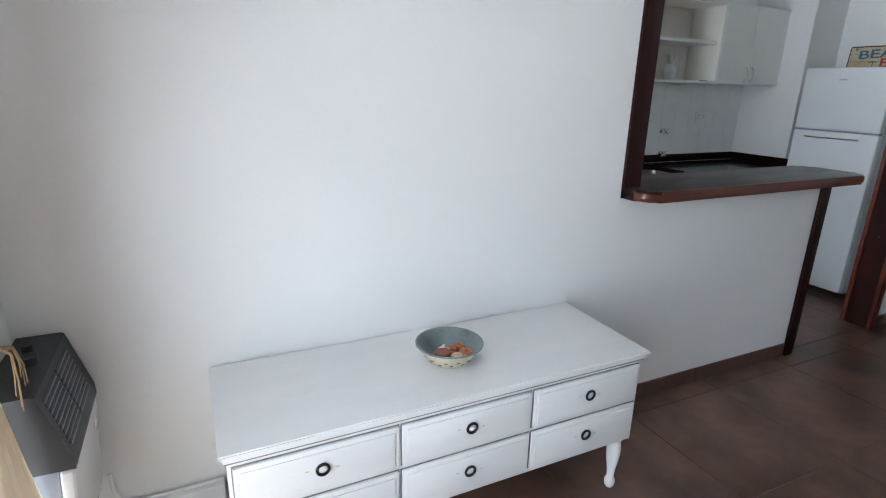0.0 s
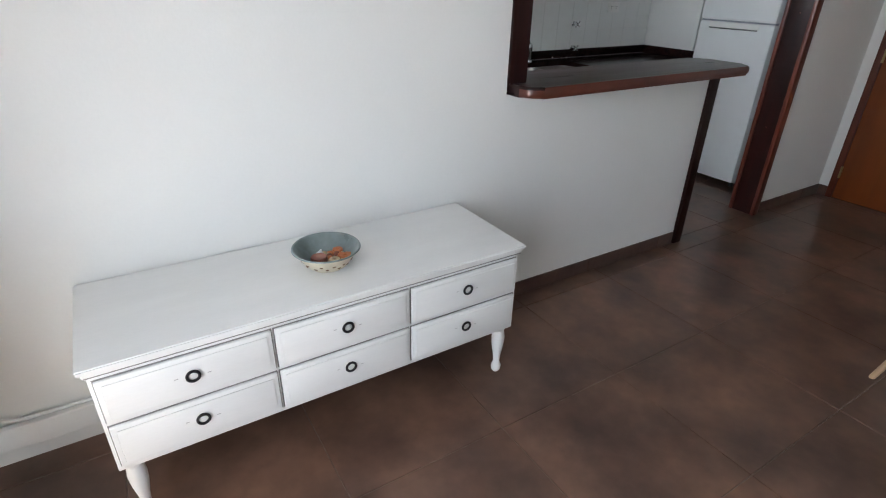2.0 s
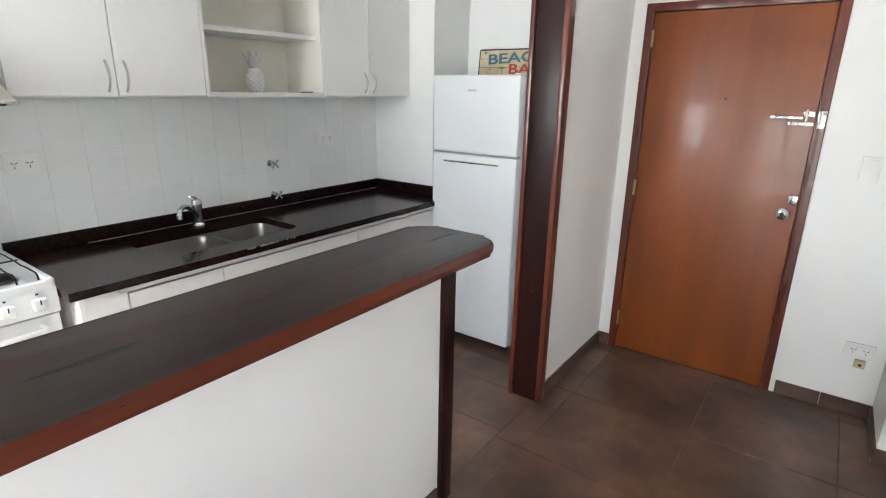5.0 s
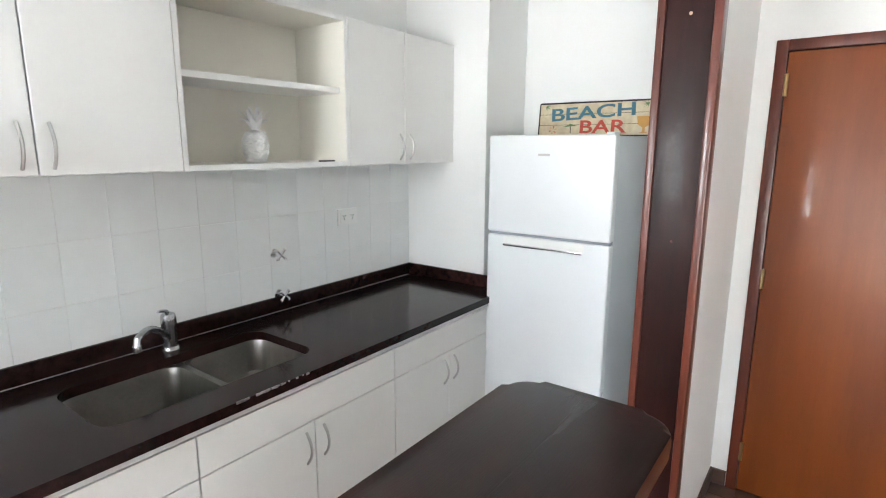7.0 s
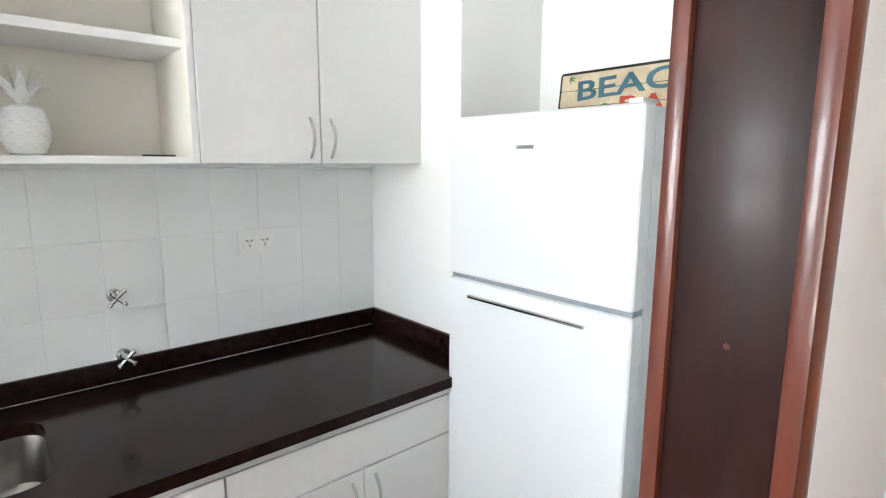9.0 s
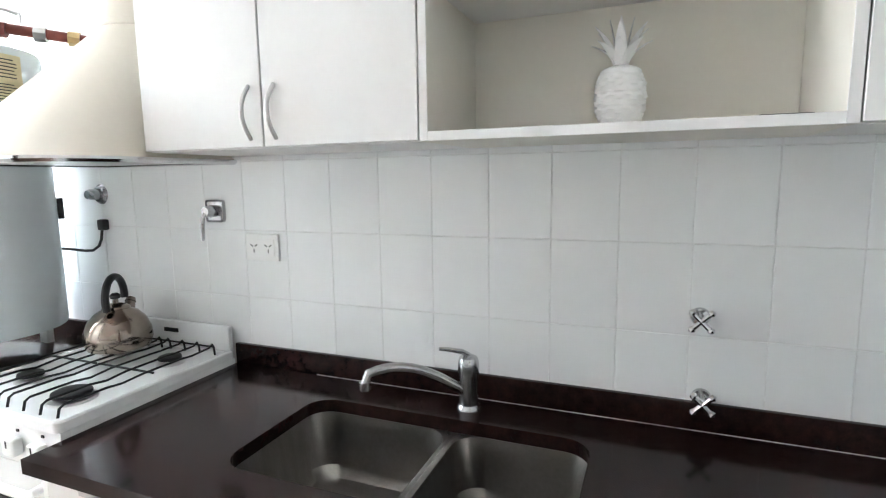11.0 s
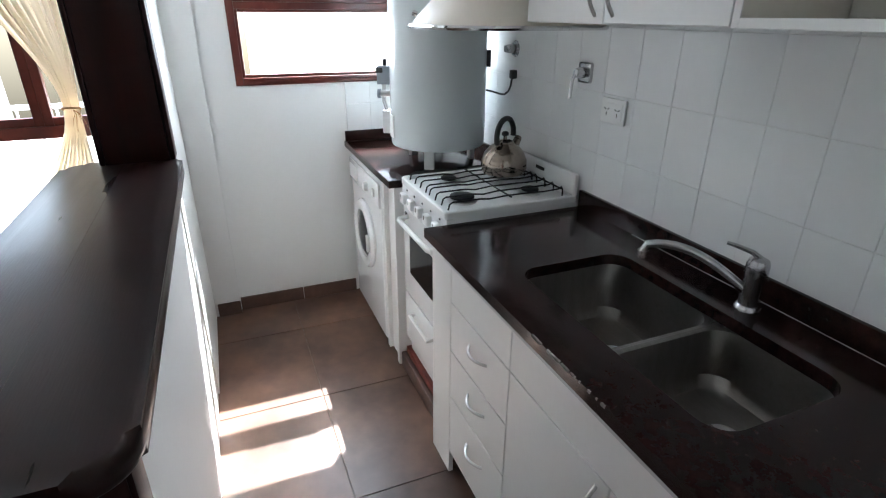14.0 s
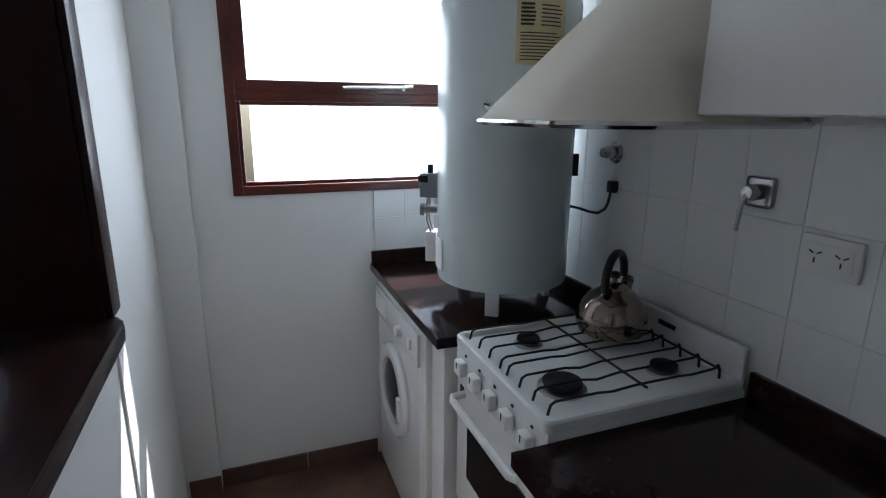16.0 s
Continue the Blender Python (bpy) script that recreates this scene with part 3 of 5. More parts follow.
def pineapple():
    root = thing("pineapple_ornament", (1.735, 1.545, 1.5642), "white ceramic pineapple ornament on the open shelf", "ornament")
    bm = B()
    n = 60
    prof = [(0.0, 0.0), (0.030, 0.0), (0.036, 0.006)]
    for i in range(1, 27):
        t = i / 26
        r = 0.0455 - 0.0135 * abs(2 * t - 1) ** 2.6
        prof.append((r + (0.0016 if i % 2 else 0), 0.006 + 0.106 * t))
    prof += [(0.016, 0.118), (0.0, 0.120)]
    lathe(bm, prof, (0, 0, 0), n)
    for v in bm.verts:
        a = math.atan2(v.co.y, v.co.x)
        r = math.hypot(v.co.x, v.co.y)
        if r > 0.02:
            k = 1 + 0.06 * (abs(math.sin(a * 5 + v.co.z * 130)) - 0.5) + 0.06 * (abs(math.sin(a * 5 - v.co.z * 130)) - 0.5)
            v.co.x, v.co.y = v.co.x * k, v.co.y * k
    part("body", bm, CERAM, root, local=True)
    random.seed(4)
    for ring, (num, lean, ln) in enumerate(((8, 62, 0.066), (6, 38, 0.084), (4, 10, 0.090))):
        for i in range(num):
            a = 2 * math.pi * (i + 0.5 * ring) / num
            bm = B()
            d = Vector((math.cos(a), math.sin(a), 0))
            s = Vector((-math.sin(a), math.cos(a), 0))
            prev = None
            for k in range(6):
                t = k / 5
                ang = radians(lean * (0.35 + 0.85 * t))
                c = d * (0.008 + ln * 0.75 * t * math.sin(ang)) + Vector((0, 0, 0.115 + ln * t * (0.55 + 0.45 * math.cos(ang))))
                w = 0.0105 * math.sin(math.pi * (0.25 + 0.75 * t)) + 0.0008
                nrm = (d * math.cos(ang) - Vector((0, 0, 1)) * math.sin(ang)) * 0.003 * (1 - 0.7 * t)
                row = [bm.verts.new(c - s * w), bm.verts.new(c + nrm), bm.verts.new(c + s * w), bm.verts.new(c - nrm)]
                if prev:
                    for q in range(4):
                        bm.faces.new((prev[q], prev[(q + 1) % 4], row[(q + 1) % 4], row[q]))
                else:
                    bm.faces.new(row[::-1])
                prev = row
            bm.faces.new(prev)
            part("leaf", bm, CERAM, root, local=True)
    return root


pineapple()

remote = thing("black_bar_magnet", (1.99, 1.45, 1.5642), "small flat black object on the shelf", "small object")
part("body", box(B(), 1.955, 2.03, 1.44, 1.455, 1.5642, 1.570, 0.002), BLACK, remote)


def base_unit(x0, x1, kind, label):
    yf, zt = 1.093, 0.853
    root = thing("base_cabinet", ((x0 + x1) / 2, 1.4, 0), label, "cabinet", "base cabinets under the worktop")
    t = 0.017
    for nm, b in (("side_panel", (x0 + 0.0005, x0 + t, yf + 0.018, YB - 0.002, 0.10, 0.69)), ("side_panel", (x1 - t, x1 - 0.0005, yf + 0.018, YB - 0.002, 0.10, 0.69)), ("bottom_panel", (x0 + t, x1 - t, yf + 0.018, YB - 0.002, 0.10, 0.117)), ("top_rail", (x0 + t, x1 - t, yf + 0.018, yf + 0.036, 0.858, CT - 0.033)), ("plinth", (x0 + 0.001, x1 - 0.001, yf + 0.055, yf + 0.072, 0, 0.099))):
        part(nm, box(B(), *b, 0.001, 1), MELA, root)
    if kind == "drawers":
        front_panel(root, "false_front", x0, x1, 0.727, zt, yf)
        for a, b in ((0.545, 0.727), (0.36, 0.545), (0.105, 0.36)):
            d = front_panel(root, "drawer_front", x0, x1, a, b, yf)
            bow_handle(d, ((x0 + x1) / 2 + 0.01, yf, (a + b) / 2 + (0.035 if a < 0.2 else 0.02)), False)
    else:
        d = front_panel(root, "false_front", x0, x1, 0.727, zt, yf)
        xm = (x0 + x1) / 2
        for a, b, hx in ((x0, xm, xm - 0.037), (xm, x1, xm + 0.037)):
            d = front_panel(root, "door", a, b, 0.105, 0.727, yf)
            bow_handle(d, (hx, yf, 0.640))
    return root


base_unit(0.80, 1.187, "drawers", "white melamine drawer unit with curved metal handles")
base_unit(1.187, 1.990, "doors", "white melamine double-door sink cabinet")
base_unit(1.990, 2.722, "doors", "white melamine double-door base cabinet by the pier")
filler = thing("filler_panel", (2.765, 1.1, 0), "narrow white melamine filler panel by the pier", "panel")
part("face", box(B(), 2.7235, 2.8045, 1.093, 1.11, 0.0, CT - 0.033, 0.001, 1), MELA, filler)
filler = thing("filler_panel", (0.71, 1.4, 0), "white melamine filler panel beside the stove", "panel")
part("face", box(B(), 0.655, 0.7985, 1.093, 1.11, 0.0, CT - 0.033, 0.001, 1), MELA, filler)
part("side", box(B(), 0.638, 0.6545, 1.093, YB - 0.002, 0.0, CT - 0.033, 0.001, 1), MELA, filler)

SX0, SX1, SY0, SY1, SXM = 1.005, 1.70, 1.205, 1.555, 1.385


def worktop():
    root = thing("worktop", (1.7, 1.4, CT - 0.03), "dark brown polished granite worktop with a double sink cut-out", "worktop")
    x0, x1, z0 = 0.607, 2.808, CT - 0.032
    bm = B()
    outer = [(x0, CF), (x1, CF), (x1, YB - 0.001), (x0, YB - 0.001)]
    hole = rounded(SX0, SX1, SY0, SY1, 0.06, 6)
    tops = []
    for z in (CT, z0):
        vo = [bm.verts.new((a, b, z)) for a, b in outer]
        vh = [bm.verts.new((a, b, z)) for a, b in hole]
        q = len(hole) // 4
        for k in range(4):
            seg = vh[k * q:(k + 1) * q]
            for i in range(len(seg) - 1):
                bm.faces.new((vo[k], seg[i], seg[i + 1]))
            bm.faces.new((vo[k], seg[-1], vh[((k + 1) * q) % len(vh)], vo[(k + 1) % 4]))
        tops.append((vo, vh))
    for (a, b) in ((tops[0][0], tops[1][0]), (tops[0][1], tops[1][1])):
        for i in range(len(a)):
            j = (i + 1) % len(a)
            bm.faces.new((a[i], a[j], b[j], b[i]))
    part("slab", bm, GRANITE, root)
    part("edge_strip", box(B(), x0 + 0.16, x1 - 0.05, CF + 0.006, CF + 0.016, CT - 0.050, CT - 0.033, 0.002, 1), PVC, root)
    part("upstand", box(B(), x0, x1 - 0.021, YB - 0.024, YB - 0.009, CT + 0.0005, SPL, 0.003), GRANITE, root)
    part("upstand", box(B(), x1 - 0.020, x1 + 0.001, CF + 0.09, YB - 0.009, CT + 0.0005, SPL, 0.003), GRANITE, root)
    part("sealant_line", box(B(), x0 + 0.30, x1 - 0.03, YB - 0.0260, YB - 0.0245, CT + 0.0003, CT + 0.0014), PVC, root, "pale sealant line at the upstand")
    random.seed(12)
    for i in range(26):
        cx = 1.30 + 0.26 * random.random()
        s = 0.0025 + 0.006 * random.random()
        part("edge_chip", box(B(), cx - s, cx + s, CF - 0.0007, CF + 0.002 + s * 0.3, CT - 0.003 - s * 0.5, CT + 0.0003, 0.0006, 1, Matrix.Translation((cx, CF, CT)) @ pose(0, 0, 0, 0, random.uniform(-9, 9), 0) @ Matrix.Translation((-cx, -CF, -CT))), CHIP, root)
    return root


CHIP = mat("worn_granite_chip", (0.40, 0.38, 0.36), 0.8, var=0.2, scale=60, grain=200, bump=0.2, dark=(0.20, 0.185, 0.175))
worktop()


def sink():
    root = thing("double_sink", ((SX0 + SX1) / 2, 1.38, CT - 0.2), "undermounted brushed steel double sink under the tap", "sink")
    zt = CT - 0.033

    def bowl(x0, x1, y0, y1, depth):
        bm = B()
        rings = []
        for inset, dz, r in ((-0.012, 0, 0.065), (0.0, -0.002, 0.06), (0.006, -0.03, 0.06), (0.012, -depth + 0.03, 0.055), (0.03, -depth + 0.006, 0.05), (0.05, -depth, 0.045)):
            rings.append([bm.verts.new((a, b, zt + dz)) for a, b in rounded(x0 + inset, x1 - inset, y0 + inset, y1 - inset, r, 6)])
        for a, b in zip(rings, rings[1:]):
            for i in range(len(a)):
                j = (i + 1) % len(a)
                bm.faces.new((a[i], a[j], b[j], b[i]))
        bm.faces.new(rings[-1])
        bp = part("bowl", bm, STEEL, root)
        cx, cy = (x0 + x1) / 2 + 0.02, (y0 + y1) / 2 + 0.03
        dr = part("drain", lathe(B(), [(0, 0.0015), (0.030, 0.001), (0.038, 0.004), (0.044, 0.0005)], (cx, cy, zt - depth + 0.0005), 24), CHROME, bp)
        for i in range(6):
            a = i * math.pi / 3
            part("drain_hole", cyl(B(), (cx + 0.017 * math.cos(a), cy + 0.017 * math.sin(a), zt - depth + 0.0022), (cx + 0.017 * math.cos(a), cy + 0.017 * math.sin(a), zt - depth + 0.0032), 0.004, n=8), BLACK, bp)
    bowl(SX0 - 0.004, SXM - 0.012, SY0 - 0.004, SY1 + 0.004, 0.17)
    bowl(SXM + 0.012, SX1 + 0.004, SY0 - 0.004, SY1 + 0.004, 0.15)
    part("divider", box(B(), SXM - 0.0115, SXM + 0.0115, SY0 - 0.01, SY1 + 0.01, zt - 0.012, zt - 0.0005, 0.005), STEEL, root)
    return root


sink()


def tap():
    x, y = 1.395, 1.628
    root = thing("mixer_tap", (x, y, CT), "chrome single-lever mixer tap behind the sink", "tap")
    part("base", lathe(B(), [(0, 0.012), (0.026, 0.012), (0.030, 0.006), (0.031, 0)], (x, y, CT), 24), TAP_M, root)
    part("body", lathe(B(), [(0.024, 0.012), (0.0235, 0.085), (0.026, 0.09), (0.026, 0.118), (0.022, 0.130), (0.010, 0.136), (0, 0.137)], (x, y, CT), 24), TAP_M, root)
    pts = [Vector((x, y, CT + 0.035))]
    end = Vector((1.215, 1.455, CT + 0.105))
    for i in range(1, 13):
        t = i / 12
        p = Vector((x, y, 0)).lerp(Vector((end.x, end.y, 0)), t)
        pts.append(Vector((p.x, p.y, CT + 0.035 + 0.098 * math.sin(t * math.pi * 0.62))))
    pts.append(pts[-1] + Vector((-0.006, -0.006, -0.022)))
    sp = part("spout", tube(B(), pts, 0.0125, 12, 0.85), TAP_M, root)
    part("aerator", cyl(B(), pts[-1] + Vector((0, 0, 0.004)), pts[-1] + Vector((0, 0, -0.014)), 0.0135, n=16), TAP_M, sp)
    part("lever", tube(B(), [(x, y, CT + 0.134), (x - 0.012, y - 0.012, CT + 0.146), (x - 0.038, y - 0.036, CT + 0.156), (x - 0.056, y - 0.050, CT + 0.160)], 0.0075, 10, 0.6), TAP_M, root)
    return root


tap()


def cross_valve(x, z):
    root = thing("stopcock", (x, YB - 0.03, z), "small chrome cross-handled stopcock on the tiled wall", "valve", "stopcocks by the sink")
    y = YB - 0.009
    part("rose", lathe(B(), [(0, 0.006), (0.018, 0.005), (0.021, 0)], (x, y, z), 20, pose(0, 0, 0, 90)), CHROME, root)
    part("stem", cyl(B(), (x, y, z), (x, y - 0.045, z), 0.008, n=12), CHROME, root)
    for a in (45, 135):
        c, s = math.cos(radians(a)) * 0.026, math.sin(radians(a)) * 0.026
        h = part("cross_bar", tube(B(), [(x - c, y - 0.045, z - s), (x, y - 0.045, z), (x + c, y - 0.045, z + s)], 0.0055, 8), CHROME, root)
        for k in (-1, 1):
            bmesh_end = B()
            bmesh.ops.create_icosphere(bmesh_end, subdivisions=1, radius=0.0085, matrix=Matrix.Translation((x + k * c, y - 0.045, z + k * s)))
            part("cross_tip", bmesh_end, CHROME, h)
    return root


cross_valve(1.905, 1.168)
cross_valve(1.915, 0.985)


def lever_valve(x, z, lever):
    root = thing("wall_valve", (x, YB - 0.03, z), "chrome lever shut-off valve on the tiled wall" if lever else "chrome round shut-off valve on the tiled wall", "valve")
    y = YB - 0.009
    if lever:
        part("rose", box(B(), x - 0.034, x + 0.034, y - 0.010, y, z - 0.034, z + 0.034, 0.012, 3), TAP_M, root)
    else:
        part("rose", lathe(B(), [(0, 0.012), (0.026, 0.010), (0.034, 0)], (x, y, z), 24, pose(0, 0, 0, 90)), TAP_M, root)
    k = part("knob", lathe(B(), [(0, 0.045), (0.014, 0.043), (0.018, 0.030), (0.018, 0.004)], (x, y - 0.006, z), 18, pose(0, 0, 0, 90)), TAP_M, root)
    if lever:
        part("lever", tube(B(), [(x, y - 0.042, z), (x - 0.003, y - 0.055, z - 0.02), (x - 0.005, y - 0.058, z - 0.085)], 0.007, 10, 0.8), TAP_M, k)
    else:
        part("lever", tube(B(), [(x, y - 0.042, z), (x + 0.018, y - 0.046, z + 0.004), (x + 0.032, y - 0.044, z - 0.006)], 0.007, 10, 0.8), TAP_M, k)
    return root


lever_valve(0.556, 1.385, True)
lever_valve(0.048, 1.436, False)


def outlet(name_at, wide, high, face, sockets, label, cover=False):
    """A wall plate at a place; face 'y' looks towards -y, 'x' towards -x."""
    x, y, z = name_at
    root = thing("wall_outlet", name_at, label, "outlet")
    turn = Matrix.Translation(name_at) @ (Matrix() if face == "y" else pose(0, 0, 0, 0, 0, -90))

    def plate(nm, u0, u1, d0, d1, w0, w1, m, parent, bev=0.0):
        return part(nm, box(B(), u0, u1, -d1, -d0, w0, w1, bev, 2, turn), m, parent)
    pl = plate("cover_plate", -wide / 2, wide / 2, 0.0, 0.010, -high / 2, high / 2, PLAST, root, 0.003)
    plate("insert", -wide / 2 + 0.012, wide / 2 - 0.012, 0.0101, 0.013, -high / 2 + 0.015, high / 2 - 0.015, PLAST, pl, 0.001)
    for u in sockets:
        for du, dw, a in ((-0.008, 0.006, 30), (0.008, 0.006, -30), (0.0, -0.010, 90)):
            m = turn @ Matrix.Translation((u + du, -0.0135, dw)) @ pose(0, 0, 0, 0, a, 0)
            part("slot", box(B(), -0.0055, 0.0055, -0.0005, 0.001, -0.0014, 0.0014, 0, 1, m), BLACK, pl)
    return root


outlet((0.728, YB - 0.009, 1.279), 0.118, 0.080, "y", (-0.026, 0.026), "white plastic double socket outlet above the worktop")
outlet((2.330, YB - 0.009, 1.287), 0.125, 0.080, "y", (-0.026, 0.026), "white plastic double socket outlet near the pier")
outlet((XD, -1.215, 0.36), 0.125, 0.075, "x", (-0.026, 0.026), "white plastic socket outlet low beside the door")
outlet((XD, -1.08, 1.265), 0.075, 0.125, "x", (), "white plastic light switch beside the door")
ph = thing("phone_socket", (XD, -1.222, 0.292), "small beige telephone socket under the outlet", "socket")
part("box", box(B(), XD - 0.022, XD, -1.25, -1.205, 0.27, 0.312, 0.004), BONE, ph)
part("port", box(B(), XD - 0.0235, XD - 0.0222, -1.235, -1.222, 0.283, 0.295), BLACK, ph)


def fridge():
    x0, x1, y0, y1, zt = 2.662, 3.185, 0.505, 1.094, 1.678
    root = thing("refrigerator", (2.95, 0.83, 0), "white two-door top-freezer refrigerator in the recess", "refrigerator")
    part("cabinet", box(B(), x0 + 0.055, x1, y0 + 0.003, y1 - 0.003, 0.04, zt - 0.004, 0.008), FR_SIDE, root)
    zs = 1.228
    fz = part("freezer_door", box(B(), x0, x0 + 0.052, y0, y1, zs + 0.008, zt, 0.012, 3), FRIDGE, root)
    mn = part("main_door", box(B(), x0, x0 + 0.052, y0, y1, 0.055, zs - 0.004, 0.012, 3), FRIDGE, root)
    part("gasket", box(B(), x0 + 0.012, x0 + 0.054, y0 + 0.006, y1 - 0.006, zs - 0.006, zs + 0.010), GREY_P, root)
    part("handle_recess", box(B(), x0 - 0.0012, x0 + 0.004, y0 + 0.11, y1 - 0.085, zs - 0.045, zs - 0.007, 0.001, 1), PLAST, mn)
    part("handle", box(B(), x0 - 0.010, x0 - 0.001, y0 + 0.115, y1 - 0.09, zs - 0.053, zs - 0.043, 0.003), CHROME, mn, "slim chrome handle bar")
    part("badge", box(B(), x0 - 0.0015, x0 + 0.002, y1 - 0.305, y1 - 0.25, zt - 0.090, zt - 0.080, 0.0006, 1), SATIN, fz)
    part("top_hinge", box(B(), x0 + 0.01, x0 + 0.075, y0 + 0.012, y0 + 0.045, zt + 0.0005, zt + 0.010, 0.003), PLAST, root)
    for a in (x0 + 0.09, x1 - 0.06):
        for b in (y0 + 0.05, y1 - 0.05):
            part("foot", cyl(B(), (a, b, 0), (a, b, 0.041), 0.018, n=14), BLACK, root)
    return root


fridge()


def beach_sign():
    w, h = 0.62, 0.175
    lean = pose(3.160, 0.790, 1.6785, 0, 0, 0) @ pose(0, 0, 0, 0, 6, 0)
    root = thing("tin_sign", (3.15, 0.790, 1.6785), "weathered tin beach bar sign leaning on the refrigerator top", "sign")
    m = lean @ pose(0, 0, 0, 90, 0, -90)       # local x runs along the sign, y up, z out of its face
    outline = rounded(-w / 2, w / 2, 0, h, 0.012, 5)
    bm = prism(B(), outline, -0.002, 0.0)
    bmesh.ops.transform(bm, matrix=m, verts=bm.verts)
    part("rim", bm, CHAR_P, root, "dark rolled tin edge")
    for i in range(3):
        bm = prism(B(), rounded(-w / 2 + 0.008, w / 2 - 0.008, 0.008 + i * 0.0535, 0.0595 + i * 0.0535, 0.004, 3), 0.0, 0.0012)
        bmesh.ops.transform(bm, matrix=m, verts=bm.verts)
        part("plank", bm, S_CREAM, root)
    words("BEACH", 0.088, m @ pose(-0.02, 0.118, 0.0018, 0, 0, 3), S_TEAL, root, bold=0.0015, fit_width=0.43)
    words("BAR", 0.088, m @ pose(0.035, 0.046, 0.0018), S_RED, root, bold=0.0015, fit_width=0.235)
    # drink glass, palms, small parasol
    def flat(nm, pts, mt, z=0.0013):
        b = prism(B(), pts, z, z + 0.001)
        bmesh.ops.transform(b, matrix=m, verts=b.verts)
        part(nm, b, mt, root)
    flat("painted_glass", [(0.205, 0.095), (0.275, 0.095), (0.268, 0.055), (0.246, 0.042), (0.246, 0.022), (0.262, 0.016), (0.218, 0.016), (0.234, 0.022), (0.234, 0.042), (0.212, 0.055)], S_ORANGE)
    for cx, cy, sgn in ((-0.27, 0.155, 1), (0.255, 0.150, -1), (0.285, 0.160, -1)):
        for k in range(5):
            a = radians(-80 + 40 * k + (180 if sgn < 0 else 0))
            dx, dy = math.cos(a) * 0.032, math.sin(a) * 0.022
            ty = max(0.012, min(0.166, cy + dy))
            tx = max(-0.296, min(0.296, cx + dx))
            flat("painted_frond", [(cx - 0.003, cy - 0.003), (tx, ty), (cx + 0.003, cy + 0.004)], S_GREEN, 0.0013 + 0.0002 * k)
    for k in range(6):
        a = radians(60 * k)
        flat("painted_ray", [(-0.225 + 0.006 * math.cos(a), 0.035 + 0.006 * math.sin(a)), (-0.225 + 0.022 * math.cos(a + 0.2), 0.035 + 0.020 * math.sin(a + 0.2)), (-0.225 + 0.022 * math.cos(a + 0.55), 0.035 + 0.020 * math.sin(a + 0.55))], S_RED if k % 2 else S_ORANGE)
    flat("painted_parasol", [(-0.165, 0.050), (-0.130, 0.066), (-0.092, 0.055)], S_GREEN)
    flat("painted_pole", [(-0.131, 0.055), (-0.127, 0.055), (-0.124, 0.020), (-0.128, 0.020)], INK)
    return root


beach_sign()


def tiled_wall(name, axis, at, u0, u1, z0, z1, us, zs, label, holes=()):
    """Wall tiles as separate thin plates; u runs along the wall, at is the wall face."""
    root = thing(name, (at, u0, z0) if axis == "x" else (u0, at, z0), label, "wall tiles", kind="structure")
    g = 0.0007
    if axis == "y":
        part("grout_bed", box(B(), u0, u1, at - 0.0068, at - 0.0002, z0, z1), GROUT_W, root)
    else:
        part("grout_bed", box(B(), at + 0.0002, at + 0.0068, u0, u1, z0, z1), GROUT_W, root)
    cu = [u0] + [u for u in us if u0 + 0.01 < u < u1 - 0.01] + [u1]
    cz = [z0] + [z for z in zs if z0 + 0.01 < z < z1 - 0.01] + [z1]
    for a, b in zip(cu, cu[1:]):
        for c, d in zip(cz, cz[1:]):
            if any(h[0] < b - 0.005 and h[1] > a + 0.005 and h[2] < d - 0.005 and h[3] > c + 0.005 for h in holes):
                continue
            if axis == "y":
                bm = box(B(), a + g, b - g, at - 0.0085, at - 0.0005, c + g, d - g, 0.0010, 1)
            else:
                bm = box(B(), at + 0.0005, at + 0.0085, a + g, b - g, c + g, d - g, 0.0010, 1)
            part("tile", bm, TILE_W, root)
    return root


ZR = [1.124, 1.328, 1.532, 1.736, 1.940]
tiled_wall("tiles_back", "y", YB, XK + 0.01, 2.806, CT + 0.02, 2.10, [0.153 * k + 1.425 for k in range(-14, 10)], ZR, "white glazed wall tiles with fine joints above the worktop")
tiled_wall("tiles_window_side", "x", XK, 1.13, YB - 0.01, CT + 0.02, 1.236, [1.262, 1.396, 1.53], ZR, "white glazed wall tiles under the kitchen window")
for nm, b in (("tile_band_pier", (2.803, 2.8095, 1.20, YB - 0.01, CT, 2.10)), ("tile_band_recess", (3.189, 3.1955, 0.262, 1.1995, 0.0, 2.10))):
    slab(nm, *b, WALL, "white painted tile facing with a thin top ledge", "wall tiles")


